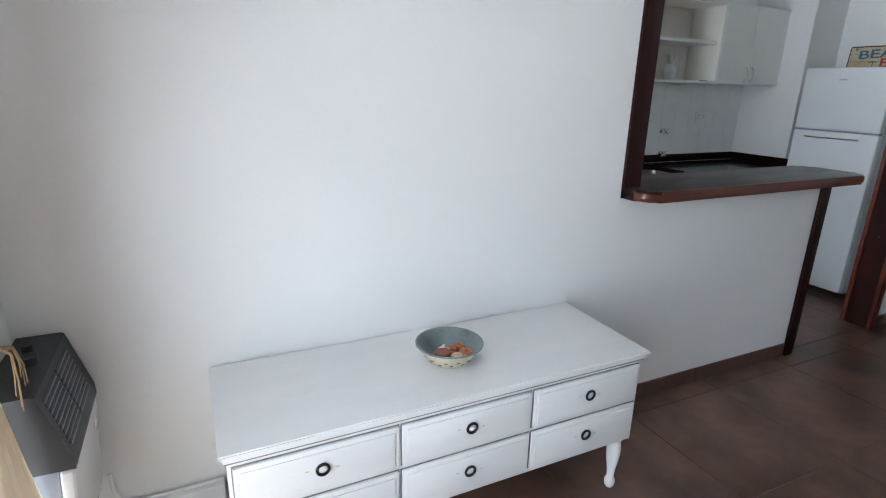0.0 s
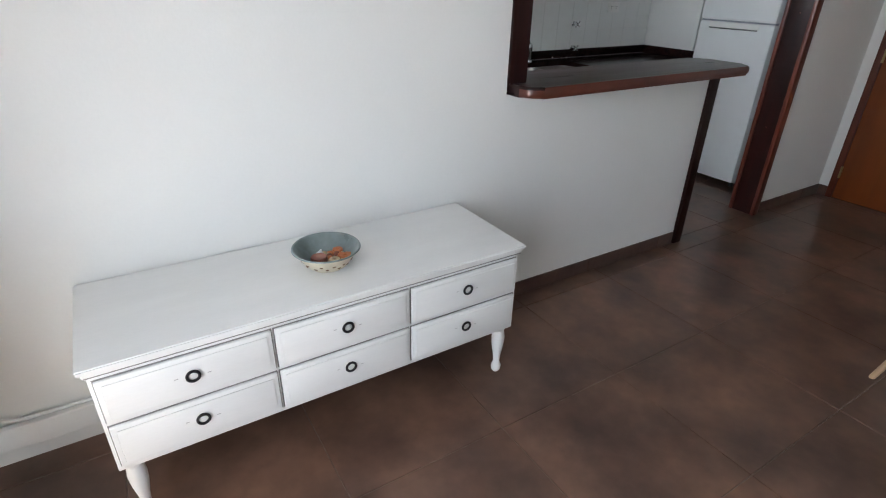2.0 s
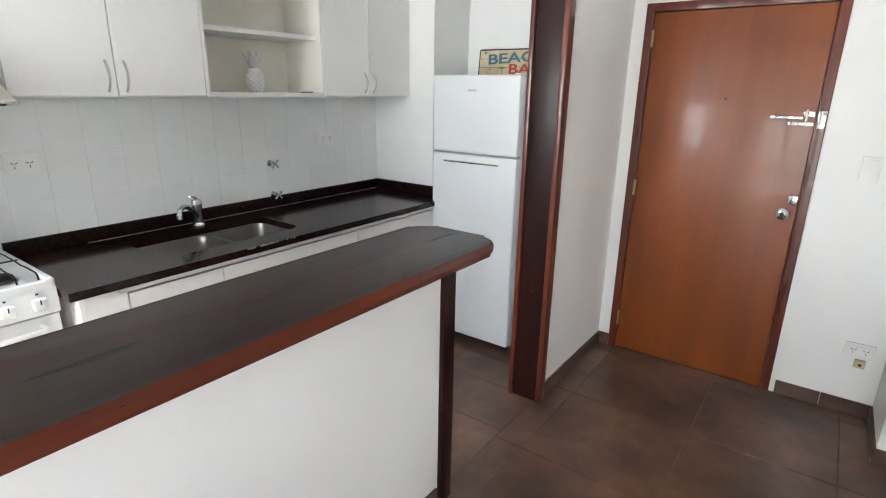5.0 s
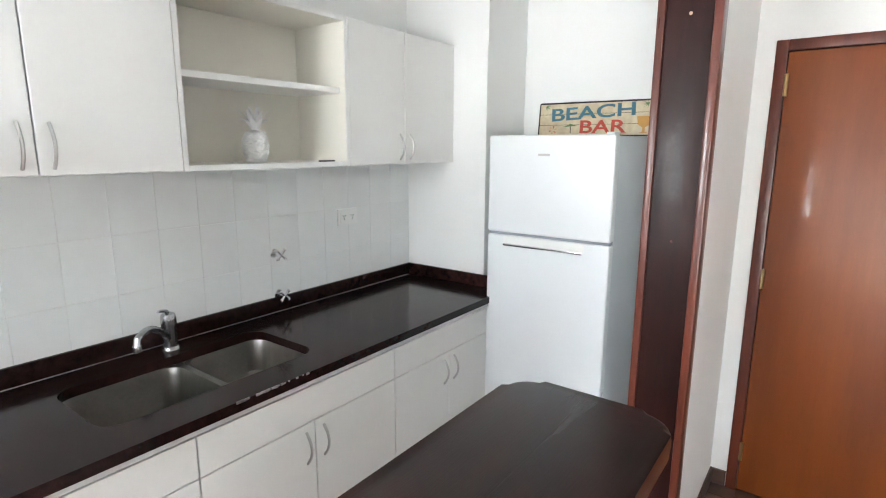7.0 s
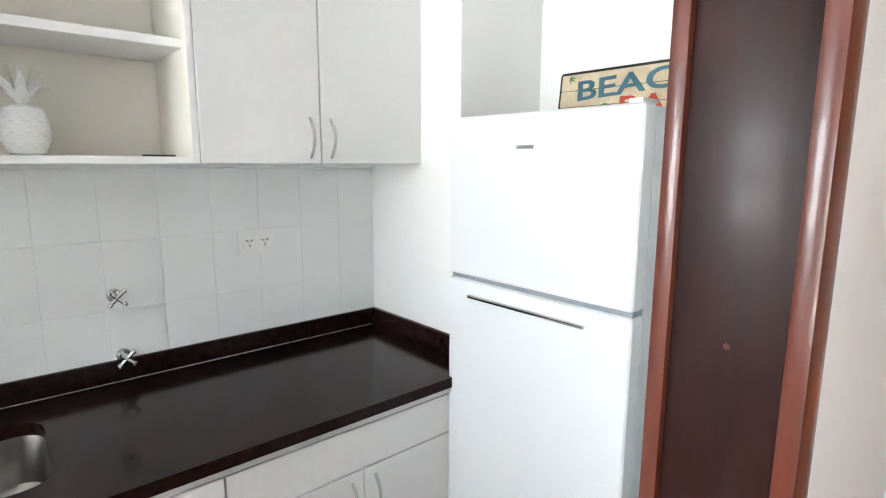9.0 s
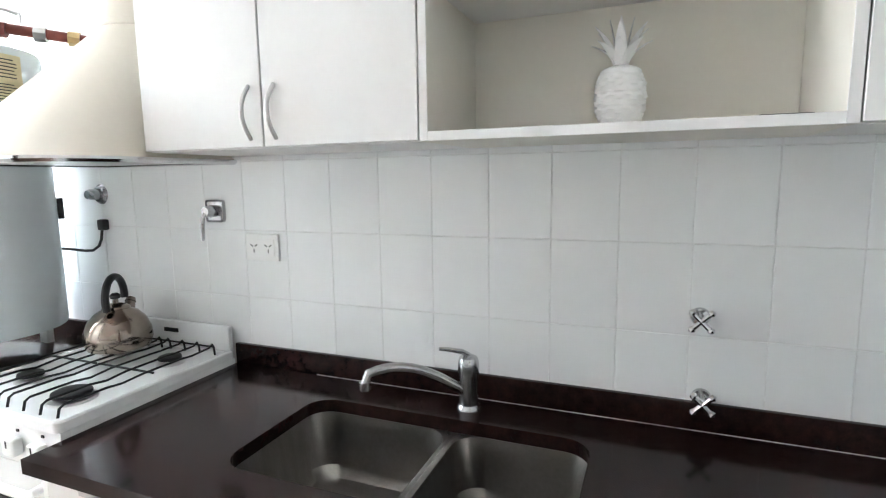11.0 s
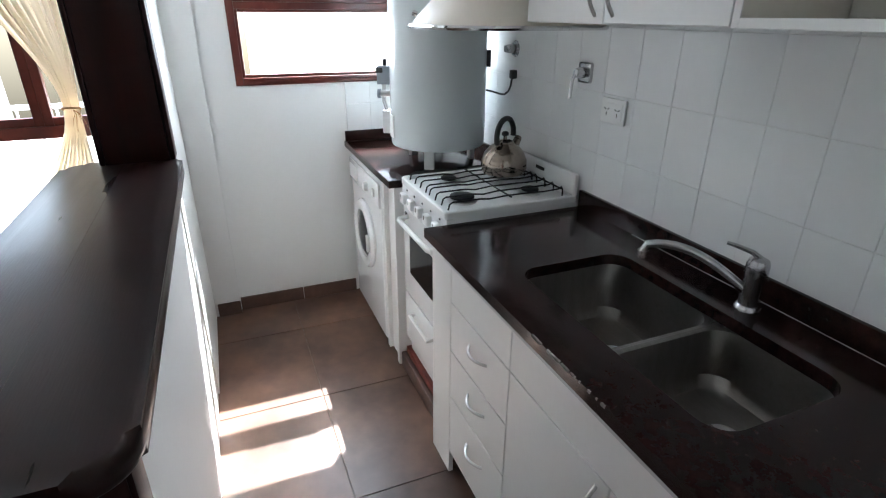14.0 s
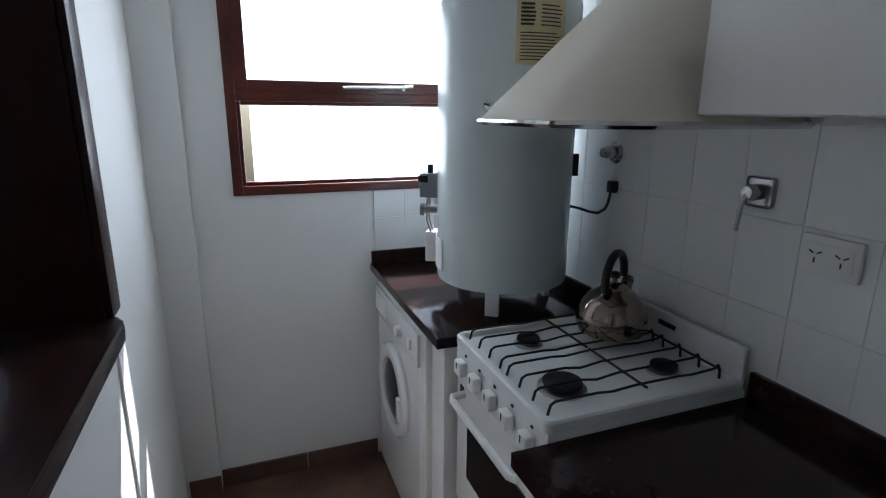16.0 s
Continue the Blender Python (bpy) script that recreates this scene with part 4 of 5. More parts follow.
# ---- stove corner ----
def stove():
    x0, x1, y0, y1, zt = 0.122, 0.602, 1.152, 1.690, 0.950
    root = thing("gas_stove", (0.36, 1.42, 0), "white enamel four-burner gas stove with oven and storage drawer", "stove")
    part("body", box(B(), x0, x1, y0 + 0.03, y1, 0.105, zt - 0.022, 0.004), ENAMEL, root)
    # hob plate with a raised lip
    bm = B()
    rings = []
    for inset, z in ((0.0, zt - 0.022), (0.0, zt), (0.004, zt + 0.005), (0.014, zt + 0.005), (0.022, zt - 0.006)):
        rings.append([bm.verts.new((a, b, z)) for a, b in rounded(x0 - 0.002 + inset, x1 + 0.002 - inset, y0 + inset, y1 - inset, 0.018, 4)])
    for a, b in zip(rings, rings[1:]):
        for i in range(len(a)):
            j = (i + 1) % len(a)
            bm.faces.new((a[i], a[j], b[j], b[i]))
    bm.faces.new(rings[-1])
    hob = part("hob", bm, ENAMEL, root)
    part("backguard", box(B(), x0, x1, y1 - 0.022, y1 - 0.002, zt + 0.001, zt + 0.083, 0.008, 3), ENAMEL, root)
    part("badge", box(B(), 0.335, 0.395, y1 - 0.0245, y1 - 0.0221, zt + 0.045, zt + 0.058), CHAR_P, root)
    # control panel leaning back a little
    panel = part("control_panel", prism(B(), [(y0 + 0.030, 0.835), (y0 + 0.002, 0.835), (y0 + 0.008, 0.926), (y0 + 0.030, 0.926)], x0, x1, "x"), ENAMEL, root)
    for i in range(5):
        kx = x0 + 0.065 + i * 0.089
        k = part("knob", box(B(), kx - 0.021, kx + 0.021, y0 - 0.022, y0 + 0.003, 0.858, 0.900, 0.008, 3), PLAST, panel)
        part("knob_mark", box(B(), kx - 0.002, kx + 0.002, y0 - 0.0232, y0 - 0.0221, 0.880, 0.897), CHAR_P, k)
        part("dial_mark", box(B(), kx - 0.004, kx + 0.004, y0 + 0.0035, y0 + 0.0065, 0.908, 0.914), CHAR_P, panel)
    door = part("oven_door", box(B(), x0 + 0.004, x1 - 0.004, y0 + 0.006, y0 + 0.029, 0.430, 0.828, 0.006), ENAMEL, root)
    part("oven_window", box(B(), x0 + 0.085, x1 - 0.055, y0 + 0.0035, y0 + 0.008, 0.545, 0.730, 0.002, 1), OVEN_G, door)
    part("door_handle", tube(B(), [(x0 + 0.06, y0 + 0.006, 0.795), (x0 + 0.06, y0 - 0.03, 0.792), (x0 + 0.075, y0 - 0.036, 0.790), (x1 - 0.075, y0 - 0.036, 0.790), (x1 - 0.06, y0 - 0.03, 0.792), (x1 - 0.06, y0 + 0.006, 0.795)], 0.010, 10), PLAST, door)
    part("badge", box(B(), x0 + 0.03, x0 + 0.055, y0 + 0.0045, y0 + 0.007, 0.79, 0.812, 0.001, 1), CHAR_P, door)
    dr = part("storage_drawer", box(B(), x0 + 0.004, x1 - 0.004, y0 + 0.006, y0 + 0.029, 0.185, 0.422, 0.006), ENAMEL, root)
    part("drawer_handle", tube(B(), [(x0 + 0.13, y0 + 0.006, 0.365), (x0 + 0.13, y0 - 0.018, 0.362), (x1 - 0.13, y0 - 0.018, 0.362), (x1 - 0.13, y0 + 0.006, 0.365)], 0.007, 8), PLAST, dr)
    part("base", box(B(), x0 + 0.01, x1 - 0.01, y0 + 0.035, y0 + 0.05, 0.10, 0.185), RUST, root)
    burners = ((0.475, 1.272, 0.046), (0.238, 1.318, 0.032), (0.488, 1.550, 0.033), (0.262, 1.545, 0.036))
    for bx, by, r in burners:
        b = part("burner", lathe(B(), [(r * 1.25, 0.0), (r * 1.2, 0.006), (r * 0.85, 0.010), (r * 0.85, 0.013)], (bx, by, zt - 0.006), 24), SATIN, hob)
        part("burner_cap", lathe(B(), [(r * 0.98, 0.013), (r, 0.016), (r * 0.96, 0.021), (r * 0.8, 0.023), (0, 0.023)], (bx, by, zt - 0.006), 24), IRON, b)
    zg = zt + 0.024
    for gx0, gx1 in ((x0 + 0.024, 0.357), (0.367, x1 - 0.024)):
        g = part("grate", tube(B(), [(gx0, 1.42, zg - 0.003), (gx1, 1.42, zg - 0.003)], 0.0032, 6), IRON, root)
        for i in range(4):
            gx = gx0 + 0.014 + i * (gx1 - gx0 - 0.028) / 3
            dip = 0.005 if i in (1, 2) else 0.0
            part("grate_bar", tube(B(), [(gx, y0 + 0.028, zt - 0.004), (gx, y0 + 0.034, zg - 0.006), (gx, y0 + 0.045, zg), (gx, 1.30, zg), (gx + dip, 1.34, zg - 0.004), (gx, 1.40, zg), (gx, 1.52, zg), (gx - dip, 1.56, zg - 0.003), (gx, y1 - 0.065, zg), (gx, y1 - 0.052, zg + 0.008), (gx, y1 - 0.046, zg - 0.004), (gx, y1 - 0.044, zt - 0.004)], 0.0032, 6), IRON, g)
    part("grate_rail", tube(B(), [(x0 + 0.03, y1 - 0.058, zg + 0.003), (x1 - 0.03, y1 - 0.058, zg + 0.003)], 0.003, 6), IRON, root)
    return root


stove()
plinth = thing("stove_plinth", (0.36, 1.45, 0), "low red-brown tiled plinth with a worn grey edge under the stove", "plinth")
part("tile_face", box(B(), 0.098, 0.637, 1.165, 1.69, 0.0, 0.102, 0.003), RUST, plinth)
part("edge_strip", box(B(), 0.098, 0.637, 1.140, 1.1645, 0.0, 0.075, 0.004), SKIRT, plinth)


def kettle():
    x, y, z = 0.300, 1.535, 0.9745
    root = thing("kettle", (x, y, z), "polished steel whistling kettle with a black handle on the stove", "kettle")
    part("body", lathe(B(), [(0, 0.0), (0.070, 0.0), (0.083, 0.008), (0.090, 0.028), (0.088, 0.055), (0.076, 0.085), (0.056, 0.108), (0.038, 0.118), (0.036, 0.121)], (x, y, z), 40), KETT, root)
    lid = part("lid", lathe(B(), [(0.037, 0.121), (0.034, 0.127), (0.018, 0.133), (0.008, 0.135), (0.007, 0.146)], (x, y, z), 28), KETT, root)
    part("lid_knob", lathe(B(), [(0.006, 0.146), (0.013, 0.149), (0.014, 0.158), (0.008, 0.164), (0, 0.165)], (x, y, z), 20), BLACK, lid)
    d = Vector((-0.5, 0.866, 0)).normalized()
    c = Vector((x, y, z))
    sp = part("spout", tube(B(), [c + d * 0.062 + Vector((0, 0, 0.082)), c + d * 0.082 + Vector((0, 0, 0.103)), c + d * 0.095 + Vector((0, 0, 0.118))], 0.020, 14, 0.7), KETT, root)
    part("spout_cap", tube(B(), [c + d * 0.094 + Vector((0, 0, 0.117)), c + d * 0.102 + Vector((0, 0, 0.127))], 0.016, 12, 0.8), KETT, sp)
    pts = []
    for i in range(15):
        a = radians(205 - 215 * i / 14)
        pts.append(c + d * (0.060 * -math.cos(a) * -1) + Vector((0, 0, 0.150 + 0.062 * math.sin(a))))
    part("handle", tube(B(), pts, 0.0105, 10), BLACK, root)
    root.scale = (1.04, 1.04, 1.04)
    return root


kettle()


def corner_counter():
    root = thing("corner_worktop", (-0.3, 1.4, 0.9), "dark granite worktop under the water heater", "worktop")
    part("slab", box(B(), XK + 0.003, 0.094, 1.108, YB - 0.001, 0.896, 0.929, 0.003), GRANITE, root)
    part("upstand", box(B(), XK + 0.0095, XK + 0.028, 1.112, YB - 0.025, 0.9295, 0.983, 0.003), GRANITE, root)
    part("upstand", box(B(), XK + 0.03, 0.094, YB - 0.025, YB - 0.009, 0.9295, 0.983, 0.003), GRANITE, root)
    for a, b in ((-0.098, -0.066), (0.062, 0.094)):
        part("support_panel", box(B(), a, b, 1.130, YB - 0.01, 0.0, 0.8955, 0.002), MELA, root)
    part("support_panel", box(B(), -0.0655, 0.0615, 1.150, 1.166, 0.0, 0.8955, 0.001), MELA, root)
    return root


corner_counter()


def washer():
    x0, x1, y0, y1, zt = -0.700, -0.106, 1.125, 1.66, 0.872
    root = thing("washing_machine", (-0.4, 1.4, 0), "white front-loading washing machine under the worktop", "washing machine")
    part("cabinet", box(B(), x0, x1, y0, y1, 0.02, zt, 0.022, 4), ENAMEL, root)
    part("control_fascia", box(B(), x0 + 0.01, x1 - 0.01, y0 - 0.010, y0 + 0.004, 0.735, zt - 0.018, 0.006), ENAMEL, root)
    part("button", box(B(), x1 - 0.10, x1 - 0.072, y0 - 0.018, y0 - 0.009, 0.775, 0.812, 0.004), PLAST, root)
    part("dial", lathe(B(), [(0, 0.022), (0.020, 0.020), (0.024, 0)], (x1 - 0.21, y0 - 0.009, 0.79), 20, pose(0, 0, 0, 90)), PLAST, root)
    part("detergent_drawer", box(B(), x0 + 0.03, x0 + 0.19, y0 - 0.0135, y0 - 0.008, 0.755, 0.83, 0.003), PLAST, root)
    cx, cz = -0.415, 0.505
    dr = part("door", lathe(B(), [(0.185, 0.0), (0.186, 0.012), (0.176, 0.026), (0.150, 0.030), (0.128, 0.022), (0.125, 0.012)], (cx, y0, cz), 48, pose(0, 0, 0, 90)), ENAMEL, root)
    part("door_glass", lathe(B(), [(0.126, 0.010), (0.10, 0.022), (0.05, 0.03), (0, 0.032)], (cx, y0, cz), 40, pose(0, 0, 0, 90)), OVEN_G, dr)
    part("door_handle", box(B(), cx + 0.135, cx + 0.165, y0 - 0.042, y0 - 0.026, cz - 0.045, cz + 0.045, 0.006), PLAST, dr)
    for a in (x0 + 0.06, x1 - 0.06):
        for b in (y0 + 0.06, y1 - 0.06):
            part("foot", cyl(B(), (a, b, 0), (a, b, 0.021), 0.02, n=12), BLACK, root)
    return root


washer()

TX, TY, TR, TZ0, TZ1 = -0.155, 1.428, 0.216, 1.014, 1.872


def tank_point(deg, z, out=0.0):
    return Vector((TX + (TR + out) * math.cos(radians(deg)), TY + (TR + out) * math.sin(radians(deg)), z))


def water_heater():
    root = thing("water_heater", (TX, TY, 0.93), "tall pale enamel storage water heater standing on the worktop", "water heater")
    part("tank", lathe(B(), [(0, TZ0 + 0.01), (0.17, TZ0 + 0.008), (0.195, TZ0), (TR - 0.003, TZ0 + 0.004), (TR, TZ0 + 0.016), (TR, TZ1 - 0.016), (TR - 0.004, TZ1 - 0.004), (TR - 0.014, TZ1), (0, TZ1 + 0.004)], (TX, TY, 0), 72), TANK, root)
    for a in (-35, 85, 205):
        p = tank_point(a, 0, -0.05)
        part("leg", box(B(), -0.022, 0.022, -0.012, 0.012, 0.9295, TZ0 + 0.012, 0.003, 2, Matrix.Translation((p.x, p.y, 0)) @ pose(0, 0, 0, 0, 0, a + 90)), ENAMEL, root)
    # thermostat and gas fittings on the side towards the window
    a0 = 238
    m = Matrix.Translation(tank_point(a0, 1.315, 0.030)) @ pose(0, 0, 0, 0, 0, a0 + 90)
    th = part("thermostat", box(B(), -0.033, 0.033, -0.030, 0.034, -0.040, 0.040, 0.005, 2, m), GREY_P, root)
    part("thermostat_cap", box(B(), -0.036, 0.036, -0.034, 0.0, 0.010, 0.034, 0.005, 2, m), CHAR_P, th)
    part("dial", cyl(B(), m @ Vector((0, 0, 0.04)), m @ Vector((0, 0, 0.068)), 0.010, n=14), BLACK, th)
    p = tank_point(a0 + 6, 1.235, 0.0)
    q = tank_point(a0 + 6, 1.235, 0.045)
    part("drain_tap", cyl(B(), p, q, 0.014, n=14), SATIN, root)
    part("tap_wheel", cyl(B(), q, q + (q - p).normalized() * 0.014, 0.021, n=16), GREY_P, root)
    for da, r in ((-3, 0.0055), (4, 0.0045)):
        part("gas_tube", tube(B(), [tank_point(a0 + da, 1.275, 0.035), tank_point(a0 + da, 1.20, 0.037), tank_point(a0 + da - 1, 1.14, 0.02)], r, 8), SATIN, root)
    bx = Matrix.Translation(tank_point(a0 - 2, 1.105, 0.020)) @ pose(0, 0, 0, 0, 0, a0 + 88)
    part("burner_box", box(B(), -0.036, 0.030, -0.022, 0.026, -0.052, 0.052, 0.003, 2, bx), ENAMEL, root)
    bm = B()
    rows = []
    for z in (1.055, 1.155):
        rows.append([bm.verts.new(tank_point(a0 + 6 + 5 * k, z, 0.0025)) for k in range(7)])
    for k in range(6):
        bm.faces.new((rows[0][k], rows[0][k + 1], rows[1][k + 1], rows[1][k]))
    r = bmesh.ops.extrude_face_region(bm, geom=bm.faces[:])
    for v in [g for g in r["geom"] if isinstance(g, bmesh.types.BMVert)]:
        c = Vector((TX, TY, v.co.z))
        v.co = v.co + (v.co - c).normalized() * 0.003
    part("burner_cover", bm, PLAST, root, "cream curved burner cover plate")
    # paper label with lines of print that cannot be read

    def curved(nm, d0, d1, z0, z1, out, mt, parent, n=6):
        b = B()
        lo = [b.verts.new(tank_point(d0 + (d1 - d0) * k / n, z0, out)) for k in range(n + 1)]
        hi = [b.verts.new(tank_point(d0 + (d1 - d0) * k / n, z1, out)) for k in range(n + 1)]
        for k in range(n):
            b.faces.new((lo[k], lo[k + 1], hi[k + 1], hi[k]))
        return part(nm, b, mt, parent)
    lab = curved("paper_label", -22, 18, 1.678, 1.845, 0.0009, PAPER, root, 10)
    random.seed(8)
    for i in range(9):
        z = 1.690 + i * 0.0085
        curved("print_line", -19, 14 - random.random() * 6, z, z + 0.003, 0.0014, INK, lab, 5)
    for i in range(6):
        z = 1.778 + i * 0.010
        curved("print_line", -4, 15 - random.random() * 4, z, z + 0.0035, 0.0014, INK, lab, 4)
        curved("print_line", -19, -8 - random.random() * 3, z, z + 0.006, 0.0014, INK, lab, 3)
    part("round_badge", lathe(B(), [(0, 0.002), (0.022, 0.002), (0.026, 0.0)], tank_point(222, 1.80, 0.0), 24, pose(0, 0, 0, 0, 0, 222) @ pose(0, 0, 0, 0, 90, 0)), ENAMEL, root)
    part("flue", lathe(B(), [(0.052, TZ1 - 0.002), (0.050, TZ1 + 0.05), (0.050, H - 0.001)], (TX, TY, 0), 28), ENAMEL, root)
    part("side_cap", box(B(), -0.012, 0.012, -0.018, 0.0, -0.035, 0.035, 0.003, 2, Matrix.Translation(tank_point(62, 1.392, 0.0)) @ pose(0, 0, 0, 0, 0, 152)), BLACK, root)
    return root


water_heater()


def red_pipes():
    root = thing("water_pipe", (-0.03, 1.5, 1.87), "rust-red painted pipe with a lever valve above the water heater", "pipe")
    z = 1.925
    part("riser", cyl(B(), (-0.035, 1.40, TZ1 - 0.004), (-0.035, 1.40, z + 0.03), 0.017, n=16), RUST, root)
    part("run", tube(B(), [(-0.055, 1.385, z + 0.012), (0.02, 1.46, z), (0.10, 1.54, z - 0.010), (0.175, 1.615, z - 0.02)], 0.015, 12), RUST, root)
    for t in (0.30, 0.62, 0.9):
        p = Vector((-0.035, 1.40, z)).lerp(Vector((0.175, 1.615, z - 0.02)), t)
        d = Vector((0.7, 0.7, -0.07)).normalized()
        part("coupling", cyl(B(), p - d * 0.015, p + d * 0.015, 0.022, n=8), BRASS if t == 0.9 else (SATIN if t == 0.62 else RUST), root)
    part("valve_lever", tube(B(), [(0.06, 1.50, z + 0.015), (0.06, 1.50, z + 0.04), (0.04, 1.48, z + 0.05), (-0.005, 1.43, z + 0.058)], 0.006, 8), SATIN, root)
    part("bleed_valve", cyl(B(), (-0.035, 1.40, z + 0.03), (-0.035, 1.40, z + 0.075), 0.009, n=12), SATIN, root)
    part("tail", tube(B(), [(0.175, 1.615, z - 0.02), (0.20, 1.65, z - 0.025), (0.21, YB - 0.009, z - 0.026)], 0.010, 10), BRASS, root)
    return root


red_pipes()


def power_cord():
    root = thing("power_cord", (0.06, YB - 0.02, 1.33), "black power cord with an angled plug in the tiled wall", "cord")
    part("plug", box(B(), 0.048, 0.076, YB - 0.035, YB - 0.0092, 1.315, 1.352, 0.006), BLACK, root)
    part("cord", tube(B(), [(0.060, YB - 0.026, 1.318), (0.058, YB - 0.030, 1.285), (0.050, YB - 0.035, 1.262), (0.025, YB - 0.04, 1.246), (-0.01, YB - 0.045, 1.244), (-0.055, YB - 0.060, 1.250), (-0.085, YB - 0.085, 1.255)], 0.0045, 8), BLACK, root)
    return root


power_cord()


def hood():
    x0, x1, y0, y1 = 0.090, 0.6425, 1.165, YB - 0.009
    zb = 1.527
    cx, cy, r = 0.405, 1.60, 0.086
    root = thing("range_hood", (0.37, 1.43, zb), "cream enamel conical range hood with a chrome rim", "range hood")
    n = 48

    def ring(k):
        """Outline of the hood, from the rim (0) to the flue (1)."""
        pts = []
        base = rounded(x0, x1, y0, y1, 0.16, 10, (1, 1, 0, 0))
        # resample the outline by angle about the flue's axis
        per = []
        L = [0.0]
        for a, b in zip(base, base[1:] + base[:1]):
            L.append(L[-1] + math.dist(a, b))
        tot = L[-1]
        for i in range(n):
            s = tot * i / n
            j = max(q for q in range(len(L) - 1) if L[q] <= s + 1e-9)
            f = (s - L[j]) / (L[j + 1] - L[j])
            a, b = base[j], base[(j + 1) % len(base)]
            per.append((a[0] + (b[0] - a[0]) * f, a[1] + (b[1] - a[1]) * f))
        for px, py in per:
            d = math.atan2(py - (cy - 0.06), px - cx)
            qx, qy = cx + r * math.cos(d), cy + r * math.sin(d)
            pts.append((px + (qx - px) * k, min(py + (qy - py) * k, y1)))
        return pts
    bm = B()
    rings = []
    for k, z in ((0.0, zb + 0.010), (0.035, zb + 0.016), (0.10, zb + 0.045), (0.5, zb + 0.195), (0.93, zb + 0.352), (1.0, zb + 0.375)):
        rings.append([bm.verts.new((a, b, z)) for a, b in ring(k)])
    for a, b in zip(rings, rings[1:]):
        for i in range(n):
            bm.faces.new((a[i], a[(i + 1) % n], b[(i + 1) % n], b[i]))
    part("canopy", bm, HOOD, root)
    rim = ring(0.0)
    bm = B()
    rr = []
    for grow, z in ((-0.012, zb - 0.002), (0.0, zb - 0.004), (0.006, zb + 0.003), (0.004, zb + 0.0095), (-0.006, zb + 0.012)):
        rr.append([bm.verts.new((a + (a - cx) * grow * 4, min(b + (b - 1.45) * grow * 4, y1), z)) for a, b in rim])
    for a, b in zip(rr, rr[1:]):
        for i in range(n):
            bm.faces.new((a[i], a[(i + 1) % n], b[(i + 1) % n], b[i]))
    part("rim", bm, CHROME, root, "thin chrome rim")
    part("filter", prism(B(), [(a + (cx - a) * 0.10, b + (1.45 - b) * 0.10) for a, b in rim], zb + 0.002, zb + 0.008), SATIN, root)
    for gx in (0.28, 0.50):
        part("filter_lamp", box(B(), gx - 0.05, gx + 0.05, 1.27, 1.33, zb - 0.001, zb + 0.0015, 0.0005, 1), PLAST, root)
    part("flue_pipe", lathe(B(), [(r, zb + 0.374), (r + 0.004, zb + 0.378), (r + 0.004, zb + 0.39), (r, zb + 0.395), (r, H - 0.001)], (cx, cy, 0), 32), HOOD, root)
    part("switch", cyl(B(), (0.175, 1.215, zb + 0.040), (0.168, 1.200, zb + 0.046), 0.010, n=14), CHROME, root)
    return root


hood()


